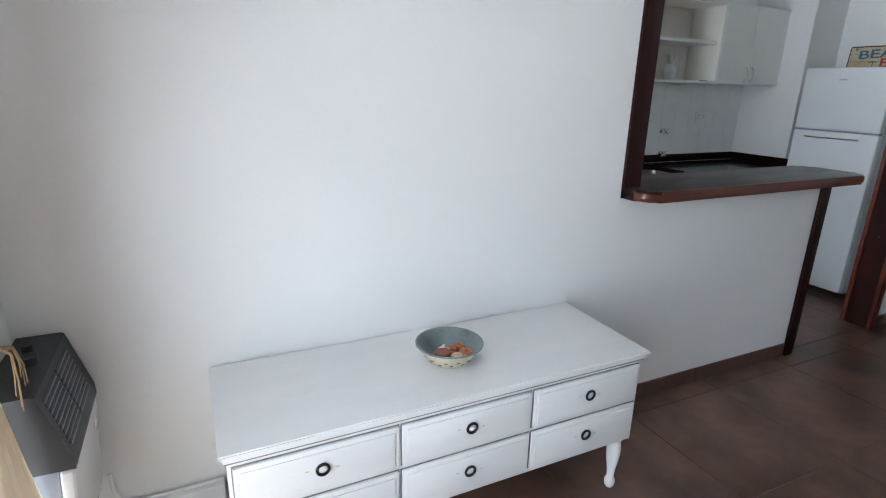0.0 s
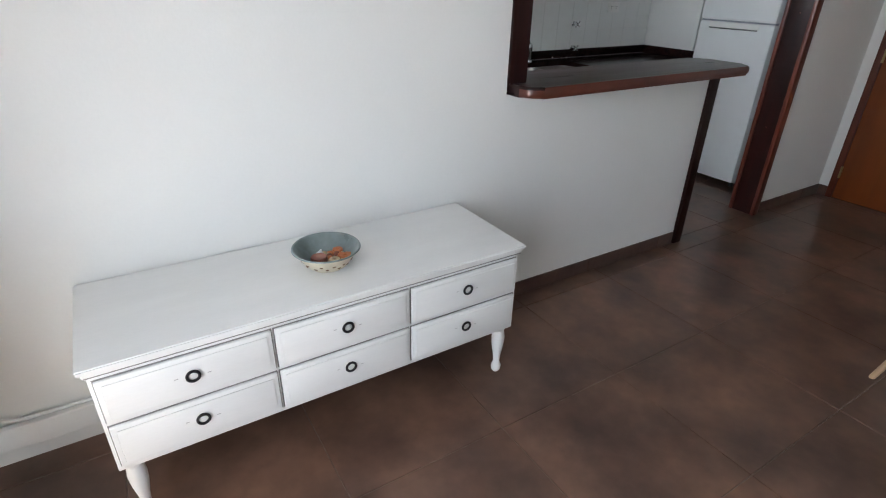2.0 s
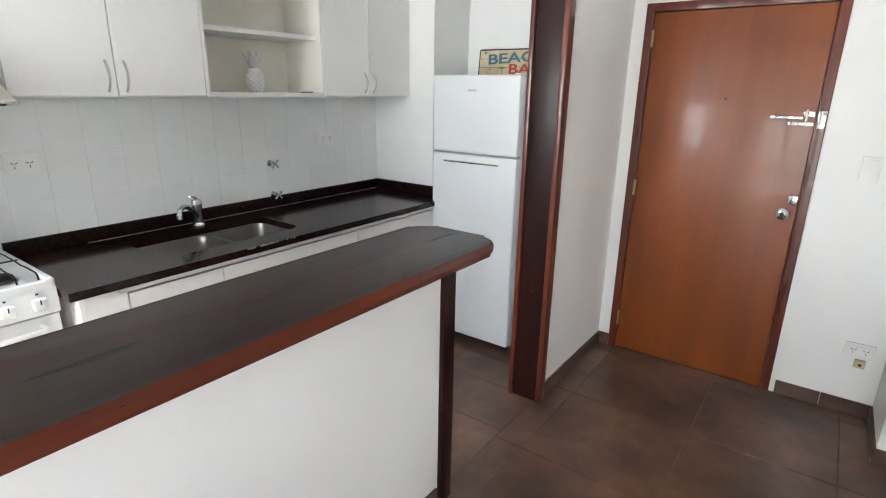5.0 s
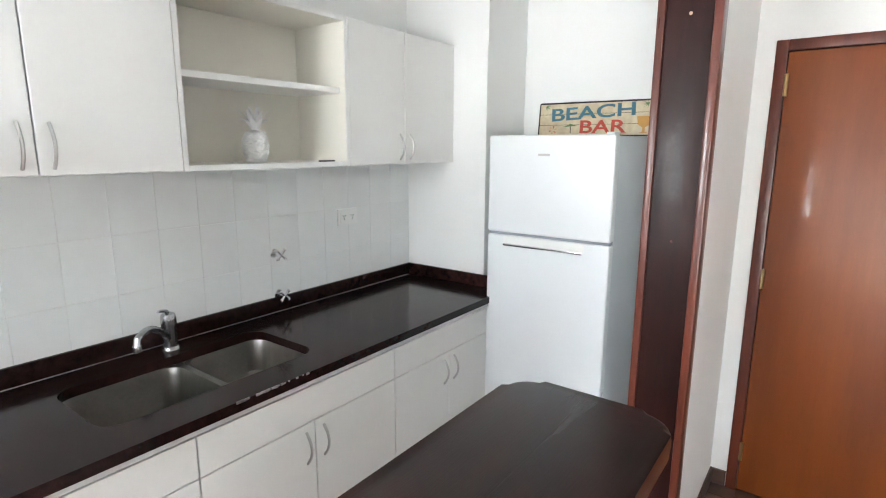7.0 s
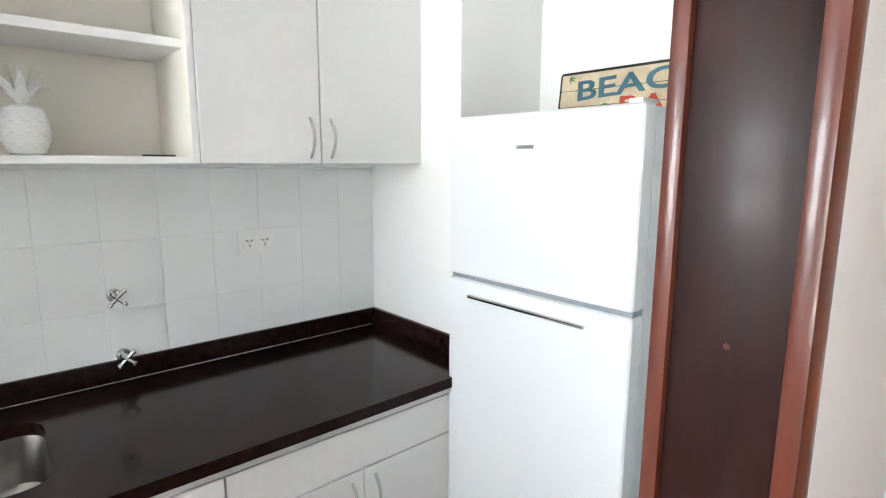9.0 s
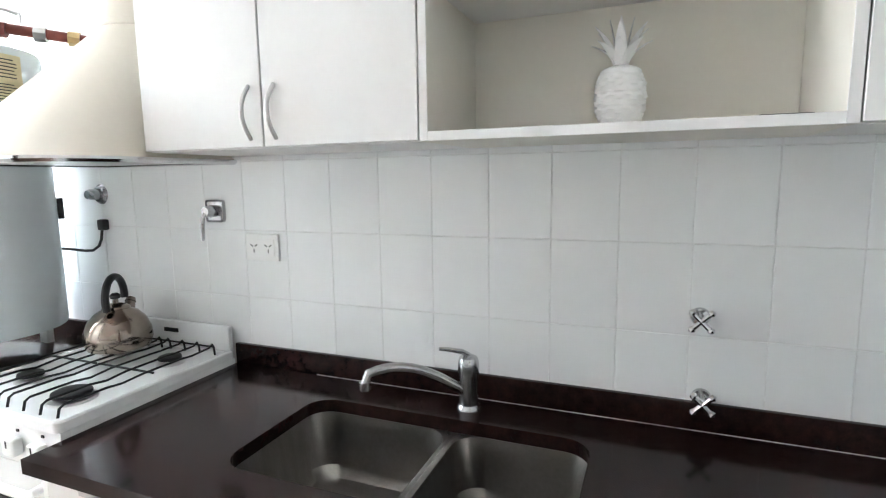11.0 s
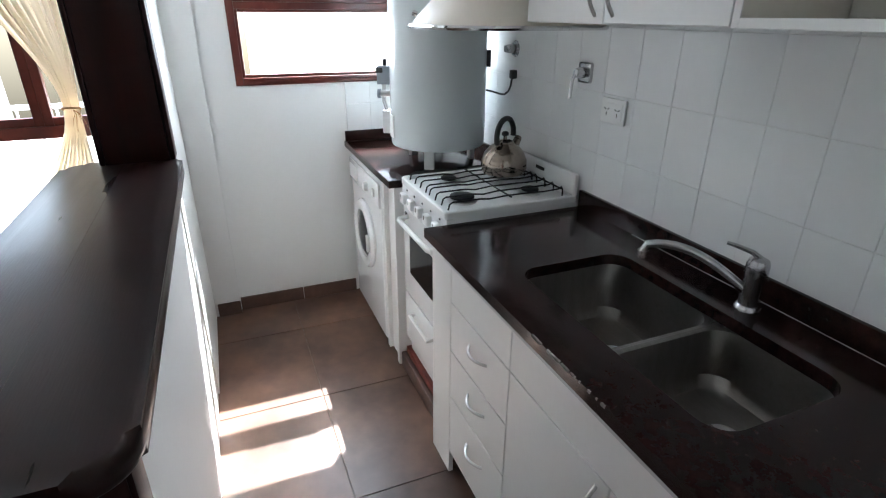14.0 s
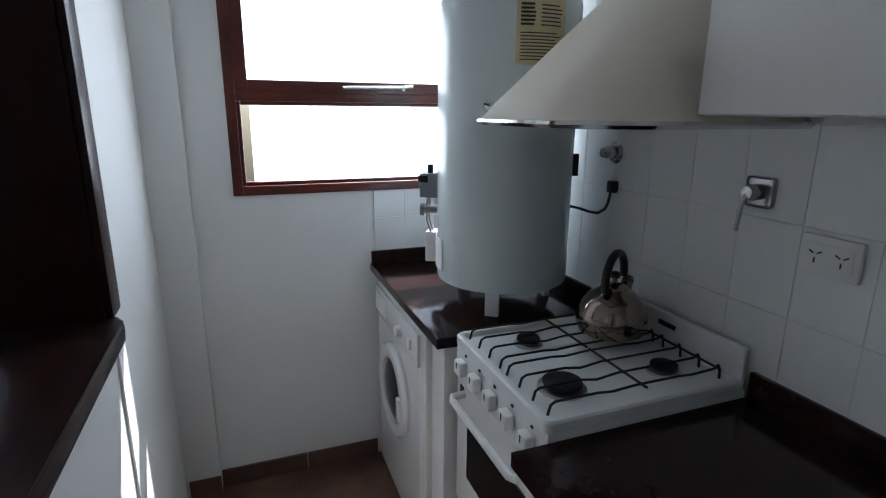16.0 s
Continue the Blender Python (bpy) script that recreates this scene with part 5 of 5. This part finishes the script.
# ---- living room ----
def dresser():
    x0, x1, y0, y1, zt = -1.668, -0.240, -0.476, 0.007, 0.602
    root = thing("dresser", ((x0 + x1) / 2, -0.24, 0), "low white painted wooden dresser with six ring-pull drawers", "dresser")
    bx0, bx1, by0, by1, zb = x0 + 0.018, x1 - 0.022, y0 + 0.020, y1 - 0.004, 0.232
    bm = prism(B(), [(x0, y0), (x1, y0), (x1, y1), (x0, y1)], zt - 0.016, zt)
    bmesh.ops.bevel(bm, geom=[e for e in bm.edges], offset=0.004, segments=2, affect="EDGES")
    part("top", bm, DRESS, root)
    part("top_moulding", box(B(), x0 + 0.010, x1 - 0.010, y0 + 0.010, y1, zt - 0.032, zt - 0.0165, 0.006, 3), DRESS, root)
    part("top_line", box(B(), x0 + 0.014, x1 - 0.014, y0 + 0.0135, y1 - 0.002, zt - 0.0355, zt - 0.0322), LINE_D, root)
    part("carcass", box(B(), bx0, bx1, by0, by1, zb, zt - 0.036, 0.003), DRESS, root)
    w = (bx1 - bx0 - 0.044) / 3
    for i in range(3):
        a = bx0 + 0.012 + i * (w + 0.010)
        for z0, z1 in ((0.412, 0.552), (0.252, 0.396)):
            b = a + w
            d = part("drawer", box(B(), a, b, by0 - 0.012, by0 - 0.0005, z0, z1, 0.005, 3), DRESS, root)
            # dark gap line round the front and a raised field
            part("gap_line", box(B(), a - 0.003, b + 0.003, by0 - 0.0012, by0 - 0.0003, z0 - 0.003, z1 + 0.003), LINE_D, d)
            part("field", box(B(), a + 0.014, b - 0.014, by0 - 0.016, by0 - 0.0115, z0 + 0.014, z1 - 0.014, 0.003, 2), DRESS, d)
            cx, cz = (a + b) / 2, (z0 + z1) / 2 + 0.006
            pull = part("ring_pull", tube(B(), arc((cx, by0 - 0.021, cz), 0.0165, 0, 360, 24), 0.0042, 8), IRON, d, "dark iron ring pull")
            part("pull_centre", lathe(B(), [(0, 0.006), (0.009, 0.004), (0.011, 0)], (cx, by0 - 0.016, cz), 16, pose(0, 0, 0, 90)), DRESS, pull)
            for s in (-1, 1):
                part("old_screw_mark", box(B(), cx + s * 0.042 - 0.005, cx + s * 0.042 + 0.005, by0 - 0.0166, by0 - 0.0159, cz - 0.003 - 0.004 * s, cz - 0.0005 - 0.004 * s), SATIN, d)
    for lx in (bx0 + 0.035, bx1 - 0.035):
        for ly in (by0 + 0.035, by1 - 0.035):
            part("leg", lathe(B(), [(0.026, zb), (0.026, zb - 0.012), (0.020, zb - 0.022), (0.024, zb - 0.034), (0.027, zb - 0.060), (0.024, zb - 0.10), (0.016, zb - 0.15), (0.013, zb - 0.185), (0.017, zb - 0.192), (0.021, zb - 0.205), (0.019, zb - 0.222), (0.012, 0.0), (0, 0.0)], (lx, ly, 0), 20), DRESS, root)
    return root


moved(dresser())


def bowl():
    x, y, z = -0.930, -0.250, 0.6025
    root = thing("ceramic_bowl", (x, y, z), "blue-grey glazed bowl with a patterned cream outside on the dresser", "bowl")
    part("outside", lathe(B(), [(0, 0.0), (0.062, 0.0), (0.070, 0.006), (0.098, 0.048), (0.112, 0.066)], (x, y, z), 44), BOWL_C, root, "cream glazed outside with small dark marks")
    part("inside", lathe(B(), [(0, 0.008), (0.060, 0.008), (0.092, 0.045), (0.108, 0.0665), (0.1135, 0.068), (0.115, 0.0645), (0.112, 0.062)], (x, y, z), 44), BOWL_B, root, "blue-grey glazed inside and rim")
    random.seed(3)
    for i in range(26):
        a = radians(i * 360 / 26 + random.uniform(-3, 3))
        rr, zz = 0.0795 + 0.0085 * (i % 2), 0.0185 + 0.0125 * (i % 2)
        m = Matrix.Translation((x + rr * math.cos(a), y + rr * math.sin(a), z + zz)) @ pose(0, 0, 0, 0, 0, math.degrees(a)) @ pose(0, 0, 0, 0, 34, 0)
        part("painted_mark", box(B(), -0.0005, 0.0012, -0.005, 0.005, -0.002, 0.002, 0, 1, m), STRAW_D, root)
    return root


moved(bowl())


def candle():
    root = thing("candle", (-0.965, -0.272, 0.6110), "short dark red candle in the bowl", "candle")
    part("wax", lathe(B(), [(0, 0.0), (0.027, 0.0), (0.028, 0.004), (0.028, 0.036), (0.025, 0.040), (0, 0.037)], (-0.965, -0.272, 0.6110), 24), RED_PA, root)
    return root


moved(candle())
egg = thing("white_shell", (-0.957, -0.236, 0.6155), "small white shell in the bowl", "shell")
part("shell", lathe(B(), [(0, 0), (0.013, 0.003), (0.018, 0.014), (0.013, 0.026), (0.006, 0.036), (0.002, 0.046), (0, 0.047)], (-0.957, -0.236, 0.6155), 14, pose(0, 0, 0, 8, 14, 0)), CERAM, egg)
moved(egg)


def beads():
    root = thing("bead_necklace", (-0.90, -0.26, 0.6120), "string of orange and bone beads in the bowl", "necklace")
    for i in range(26):
        t = i / 25
        a = 2 * math.pi * t * 1.6
        r = 0.016 + 0.020 * abs(math.sin(a * 1.3))
        bm = B()
        bmesh.ops.create_icosphere(bm, subdivisions=2, radius=0.0078 if i % 3 else 0.010, matrix=Matrix.Translation((-0.903 + r * math.cos(a) * 1.1, -0.258 + r * math.sin(a), 0.6180 + (0.003 if i % 3 == 0 else 0.0))))
        part("bead", bm, (ORANGE, BONE, RED_PA, ORANGE)[i % 4], root)
    for cx, cy, mt in ((-0.885, -0.232, ORANGE), (-0.915, -0.285, BONE), (-0.880, -0.275, ORANGE)):
        part("disc_bead", lathe(B(), [(0.006, 0.0), (0.014, 0.0), (0.015, 0.003), (0.014, 0.006), (0.006, 0.006), (0.006, 0.0)], (cx, cy, 0.6250), 20), mt, root)
    return root


necklace = moved(beads())
necklace.scale = (1.2, 1.2, 1.2)
necklace.location.z += 0.004


def gas_heater():
    # back against the window wall, front towards the room
    xb, y0, y1, z0, z1 = XW + 0.014, -0.376, -0.012, 0.30, 0.803
    root = thing("wall_heater", (XW, -0.25, z0), "grey and white balanced-flue gas wall heater with a black top grille", "heater")
    xf, xl = -1.962, -1.998

    def skew(bm):
        for v in bm.verts:
            t = (v.co.z - z0) / (z1 - z0)
            v.co.x += (xl - xf) * (1 - t) * (v.co.x - xb) / (xf - xb)
        return bm
    part("casing", skew(box(B(), xb, xf - 0.035, y0 + 0.008, y1 - 0.008, z0 + 0.02, z1 - 0.201, 0.008)), GREY_P, root, "blue-grey metal casing")
    part("front_panel", skew(box(B(), xf - 0.034, xf, y0, y1, z0, z1 - 0.206, 0.012, 3)), ENAMEL, root, "white enamel front panel")
    g = part("top_grille", skew(prism(B(), [(xb + 0.004, z1 - 0.200), (xf + 0.004, z1 - 0.205), (xf, z1 - 0.172), (xb + 0.114, z1 - 0.004), (xb + 0.106, z1), (xb + 0.004, z1)], y0 + 0.003, y1 - 0.003, "y")), CHAR_P, root, "black plastic sloping top grille")
    sx, sz = xf - (xb + 0.114), -0.168
    tilt = math.degrees(math.atan2(-sz, sx))
    for col in range(2):
        for i in range(9):
            t = 0.14 + 0.72 * i / 8
            ya = y0 + 0.030 + col * 0.145
            m = Matrix.Translation((xb + 0.114 + sx * t, ya, z1 - 0.004 + sz * t)) @ pose(0, 0, 0, 0, tilt, 0)
            part("slot", skew(box(B(), -0.0035, 0.0035, 0, 0.130, -0.004, 0.0012, 0, 1, m)), BLACK, g)
            part("slat", skew(box(B(), -0.0012, 0.0012, 0, 0.130, 0.0, 0.0030, 0, 1, m @ Matrix.Translation((0.0062, 0, 0)))), GREY_P, g)
    part("badge", skew(lathe(B(), [(0, 0.003), (0.018, 0.003), (0.020, 0)], (xf, y1 - 0.06, z1 - 0.27), 20, pose(0, 0, 0, 0, 90, 0))), SATIN, root)
    part("flue_pipe", cyl(B(), (xb - 0.012, -0.25, 0.45), (xb + 0.02, -0.25, 0.45), 0.05, n=16), SATIN, root)
    part("gas_tap", cyl(B(), (xb + 0.05, y1 - 0.10, z1 + 0.0005), (xb + 0.05, y1 - 0.10, z1 + 0.018), 0.014, n=12), CHAR_P, root)
    part("control_knob", cyl(B(), (xb + 0.07, y1 - 0.18, z1 + 0.0005), (xb + 0.07, y1 - 0.18, z1 + 0.022), 0.020, n=16), CHAR_P, root)
    part("bracket", box(B(), xb - 0.013, xf - 0.06, y0 + 0.02, y0 + 0.05, z0 - 0.02, z0 + 0.021, 0.002), SATIN, root)
    return root


moved(gas_heater())


def cable_duct():
    root = thing("cable_trunking", (-1.85, -0.006, 0.10), "white painted boxed pipe cover low on the wall", "trunking")
    part("cover", box(B(), XW + 0.001, -1.66, -0.028, 0.0, 0.079, 0.166, 0.006, 3), WALL, root)
    part("cable", tube(B(), [(-1.985, -0.004, 0.30), (-1.982, -0.006, 0.24), (-1.965, -0.008, 0.195), (-1.93, -0.008, 0.178), (-1.80, -0.008, 0.176), (-1.66, -0.008, 0.178)], 0.006, 8), PLAST, root)
    return root


moved(cable_duct())


def curtain(side_y, name_label):
    """A gathered curtain: full at the top, drawn in by a tie, spreading again below."""
    root = thing("curtain", (XW + 0.12, side_y, 0.03), name_label, "curtain", "curtains at the living room window")
    bm = B()
    nz, nu = 46, 90
    rows = []
    for i in range(nz + 1):
        z = 0.03 + (2.25 - 0.03) * i / nz
        d = z - 0.98
        wide = 0.046 + 0.24 * (1 - math.exp(-(d / 0.62) ** 2)) if d > 0 else 0.046 + 0.17 * (1 - math.exp(-(d / 0.50) ** 2))
        fall = 1 - math.exp(-(d / 0.45) ** 2) if d > 0 else 0.0
        cy = side_y + (0.052 - wide + 0.07 * fall if d > 0 else -0.15 * (1 - math.exp(-(d / 0.5) ** 2)))
        row = []
        for k in range(nu + 1):
            u = k / nu
            fold = math.sin(u * 2 * math.pi * 8.5 + 0.6 * math.sin(z * 2.1)) + 0.35 * math.sin(u * 2 * math.pi * 19 + z * 3)
            dep = 0.016 + 0.024 * min(1, wide / 0.25)
            row.append(bm.verts.new((XW + 0.068 + 0.05 * fall + dep * fold + (0.085 * max(0, -d) if d < 0 else 0), cy + (u - 0.5) * 2 * wide, z)))
        rows.append(row)
    for a, b in zip(rows, rows[1:]):
        for k in range(nu):
            bm.faces.new((a[k], a[k + 1], b[k + 1], b[k]))
    part("cloth", bm, CURT_T, root)
    part("tie", tube(B(), [(XW + 0.068 + 0.050 * math.cos(t * math.pi / 8), side_y + 0.054 * math.sin(t * math.pi / 8), 0.985 + 0.012 * math.cos(t * math.pi / 8)) for t in range(17)], 0.007, 8), STRAW, root)
    random.seed(21)
    for k in range(7):
        sw, ln = random.uniform(-0.05, 0.05), random.uniform(0.06, 0.17)
        part("raffia_end", tube(B(), [(XW + 0.120, side_y + 0.02, 0.985), (XW + 0.138, side_y + 0.045 + 0.3 * sw, 0.985 - 0.2 * ln), (XW + 0.142, side_y + 0.05 + 0.8 * sw, 0.985 - 0.6 * ln), (XW + 0.140, side_y + 0.05 + sw, 0.985 - ln)], 0.0022, 6, 0.4), STRAW, root)
    # small embroidered flowers
    for fy, fz in ((-0.10, 0.42), (-0.17, 0.24)):
        for k in range(5):
            a = radians(72 * k)
            part("flower_petal", lathe(B(), [(0, 0.003), (0.010, 0.002), (0.013, 0)], (XW + 0.140 + (0.98 - fz) * 0.085, side_y + fy + 0.016 * math.cos(a), fz + 0.016 * math.sin(a)), 10, pose(0, 0, 0, 0, 90, 0)), CERAM, root)
    return root


CURT_T = bpy.data.materials.new("curtain_cloth")
CURT_T.use_nodes = True
_n = CURT_T.node_tree.nodes
_l = CURT_T.node_tree.links.new
_b = _n["Principled BSDF"]
_b.inputs["Base Color"].default_value = (0.85, 0.80, 0.70, 1)
_b.inputs["Roughness"].default_value = 0.85
_wv = _n.new("ShaderNodeTexNoise")
_wv.inputs["Scale"].default_value, _wv.inputs["Detail"].default_value = 260, 3
_bp = _n.new("ShaderNodeBump")
_bp.inputs["Strength"].default_value, _bp.inputs["Distance"].default_value = 0.15, 0.002
_l(_wv.outputs["Fac"], _bp.inputs["Height"])
_l(_bp.outputs[0], _b.inputs["Normal"])
_tr = _n.new("ShaderNodeBsdfTranslucent")
_tr.inputs["Color"].default_value = (0.87, 0.77, 0.60, 1)
_mx = _n.new("ShaderNodeMixShader")
_mx.inputs["Fac"].default_value = 0.45
_l(_b.outputs[0], _mx.inputs[1])
_l(_tr.outputs[0], _mx.inputs[2])
_l(_mx.outputs[0], _n["Material Output"].inputs["Surface"])
moved(curtain(-0.51, "cream translucent curtain tied back with raffia at the window"))
rod = thing("curtain_rod", (XW + 0.11, -1.4, 2.27), "dark wooden curtain rod above the window", "curtain rod")
part("rod", cyl(B(), (XW + 0.11, -2.50, 2.27), (XW + 0.11, 0.02, 2.27), 0.014, n=14), WOOD_R, rod)
for yy in (-2.40, -0.06):
    part("bracket", box(B(), XW, XW + 0.12, yy - 0.01, yy + 0.01, 2.245, 2.256, 0.002), WOOD_R, rod)


def shell_chair():
    """Moulded shell chair; its own +y is the way a sitter faces."""
    root = thing("shell_chair", (0.99, -1.445, 0), "pale moulded plastic shell chair on light wooden legs", "chair", rz=211)
    # way along the shell: y, z, half width, lift of the sides, forward curl of the sides
    prof = [(0.225, 0.405, 0.175, 0.020, 0), (0.205, 0.432, 0.210, 0.028, 0), (0.13, 0.445, 0.230, 0.045, 0), (0.03, 0.430, 0.236, 0.055, 0), (-0.07, 0.418, 0.236, 0.055, 0.005), (-0.135, 0.432, 0.234, 0.055, 0.022), (-0.178, 0.480, 0.230, 0.050, 0.042), (-0.200, 0.555, 0.226, 0.036, 0.058), (-0.215, 0.640, 0.214, 0.022, 0.062), (-0.232, 0.720, 0.190, 0.010, 0.054), (-0.250, 0.785, 0.152, 0.0, 0.040), (-0.265, 0.830, 0.105, -0.006, 0.022), (-0.273, 0.852, 0.050, -0.006, 0.008), (-0.275, 0.858, 0.012, 0, 0)]
    fine = []
    for i in range(len(prof) - 1):
        q = [prof[max(0, min(len(prof) - 1, i + k))] for k in (-1, 0, 1, 2)]
        for s in range(4):
            t = s / 4
            fine.append([0.5 * (2 * p1 + (p2 - p0) * t + (2 * p0 - 5 * p1 + 4 * p2 - p3) * t * t + (3 * p1 - p0 - 3 * p2 + p3) * t ** 3) for p0, p1, p2, p3 in zip(*q)])
    fine.append(prof[-1])
    bm = B()
    nu = 28
    rows = []
    for y, z, w, up, fw in fine:
        rows.append([bm.verts.new((s * w, y + fw * abs(s) ** 2.2, z + up * abs(s) ** 3)) for s in (-1 + 2 * k / nu for k in range(nu + 1))])
    rim = [v.co.copy() for v in rows[0]] + [r[-1].co.copy() for r in rows[1:]] + [v.co.copy() for v in reversed(rows[-1][:-1])] + [r[0].co.copy() for r in reversed(rows[1:-1])]
    for a, b in zip(rows, rows[1:]):
        for k in range(nu):
            bm.faces.new((a[k], a[k + 1], b[k + 1], b[k]))
    bmesh.ops.solidify(bm, geom=bm.faces[:], thickness=0.006)
    part("rim", tube(B(), rim + [rim[0]], 0.0055, 8), SHELL, root, "rolled edge", local=True)
    part("shell", bm, SHELL, root, "pale blue-white plastic shell", local=True)
    feet = ((0.203, 0.192), (-0.197, 0.198), (0.200, -0.200), (-0.203, -0.195))
    for fx, fy in feet:
        tx, ty = fx * 0.56, fy * 0.60
        lg = part("leg", tube(B(), [(tx, ty, 0.400), (fx, fy, 0.0)], 0.0165, 14, 0.72), PINE, root, local=True)
        part("leg_screw", cyl(B(), (tx * 1.13, ty * 1.13, 0.345), (tx * 1.13 + 0.012 * (1 if fx > 0 else -1), ty * 1.13, 0.345), 0.006, n=8), SATIN, lg, local=True)
    for a, b in ((0, 3), (1, 2)):
        p, q = feet[a], feet[b]
        part("cross_rod", tube(B(), [(p[0] * 0.75, p[1] * 0.77, 0.235), (0, 0, 0.300), (q[0] * 0.75, q[1] * 0.77, 0.235)], 0.0045, 8), IRON, root, local=True)
    for a, b in ((0, 1), (2, 3), (0, 2), (1, 3)):
        p, q = feet[a], feet[b]
        part("stretcher", tube(B(), [(p[0] * 0.66, p[1] * 0.68, 0.335), (q[0] * 0.78, q[1] * 0.80, 0.225)], 0.0042, 8), IRON, root, local=True)
    for sx in (-1, 1):
        part("seat_bracket", box(B(), sx * 0.115 - 0.012, sx * 0.115 + 0.012, -0.13, 0.13, 0.392, 0.402, 0.002), IRON, root, local=True)
    part("centre_screw", cyl(B(), (0.0, 0.03, 0.4315), (0.0, 0.03, 0.4335), 0.006, n=10), IRON, root, local=True)
    return root


shell_chair()


def table():
    root = thing("dining_table", (1.38, -2.02, 0), "white-topped dining table on splayed oak legs", "table")
    x0, x1, y0, y1 = 0.735, 2.05, -2.42, -1.622
    part("tabletop", box(B(), x0, x1, y0, y1, 0.722, 0.752, 0.005), ENAMEL, root)
    for fx, fy, tx, ty in ((0.715, -1.66, 1.20, -1.76), (2.04, -1.66, 1.56, -1.76), (0.715, -2.38, 1.20, -2.28), (2.04, -2.38, 1.56, -2.28)):
        d = Vector((tx - fx, ty - fy, 0.7215))
        m = Matrix.Translation((fx, fy, 0)) @ Matrix((Vector((1, 0, 0, 0)), Vector((0, 1, 0, 0)), Vector((0, 0, 1, 0)), Vector((0, 0, 0, 1)))).transposed()
        bm = box(B(), -0.036, 0.036, -0.026, 0.026, 0.0, 0.7215, 0.006)
        for v in bm.verts:
            t = v.co.z / 0.7215
            v.co.x, v.co.y = v.co.x * (0.75 + 0.5 * t) + fx + d.x * t, v.co.y * (0.75 + 0.5 * t) + fy + d.y * t
        part("leg", bm, OAK, root)
    return root


moved(table()).location.x += 0.05


def straw_hat():
    root = thing("straw_hat", (2.97, -1.285, 1.45), "woven straw hat hanging on a hook on the white wall", "hat")
    m = pose(2.97, -1.307, 1.485, -97, 6, 0)
    rings = [(0.0, 0.115), (0.03, 0.118), (0.06, 0.112), (0.075, 0.095), (0.082, 0.05), (0.088, 0.014), (0.10, 0.008), (0.125, 0.008), (0.145, 0.016), (0.156, 0.028)]
    bm = lathe(B(), rings, (0, 0, 0), 48)
    for v in bm.verts:
        a = math.atan2(v.co.y, v.co.x)
        r = math.hypot(v.co.x, v.co.y)
        if r > 0.1:
            v.co.z += 0.02 * math.cos(2 * a) * (r - 0.1) / 0.08
        if v.co.z > 0.09 and r < 0.04:
            v.co.z -= 0.02 * (1 - r / 0.04)
    bmesh.ops.transform(bm, matrix=m, verts=bm.verts)
    part("crown_and_brim", bm, STRAW, root)
    bm = lathe(B(), [(0.0895, 0.012), (0.0850, 0.036)], (0, 0, 0), 40)
    bmesh.ops.transform(bm, matrix=m, verts=bm.verts)
    part("band", bm, STRAW_D, root)
    part("hook", tube(B(), [(2.95, -1.3245, 1.665), (2.95, -1.29, 1.655), (2.95, -1.283, 1.685)], 0.009, 8), PLAST, root)
    return root


straw_hat()


# ---- floor tiles ----
def tile_mesh(w, d):
    bm = box(B(), 0.0015, w - 0.0015, 0.0015, d - 0.0015, -0.006, 0.0, 0.0012, 1)
    me = bpy.data.meshes.new("floor_tile")
    bm.to_mesh(me)
    bm.free()
    me.materials.append(FLOOR_T)
    return me


_cache = {}


def lay_tiles(x0, x1, y0, y1, ox, oy, step=0.6):
    """Tiles of one size over a rectangle, cut at its borders."""
    xs = sorted({x0, x1, *[ox + step * k for k in range(-20, 20) if x0 + 0.01 < ox + step * k < x1 - 0.01]})
    ys = sorted({y0, y1, *[oy + step * k for k in range(-20, 20) if y0 + 0.01 < oy + step * k < y1 - 0.01]})
    for a, b in zip(xs, xs[1:]):
        for c, d in zip(ys, ys[1:]):
            key = (round(b - a, 3), round(d - c, 3))
            if key not in _cache:
                _cache[key] = tile_mesh(*key)
            ob = new("floor_tile", _cache[key])
            ob.location = (a, c, 0)
            ob.parent = floor


lay_tiles(XW, 3.235, -3.75, 0.14, -0.47, -0.6)
lay_tiles(XK, 2.34, 0.14, YB, 0.19, 0.74)
lay_tiles(2.34, 3.235, 0.26, YB, 0.19, 0.74)
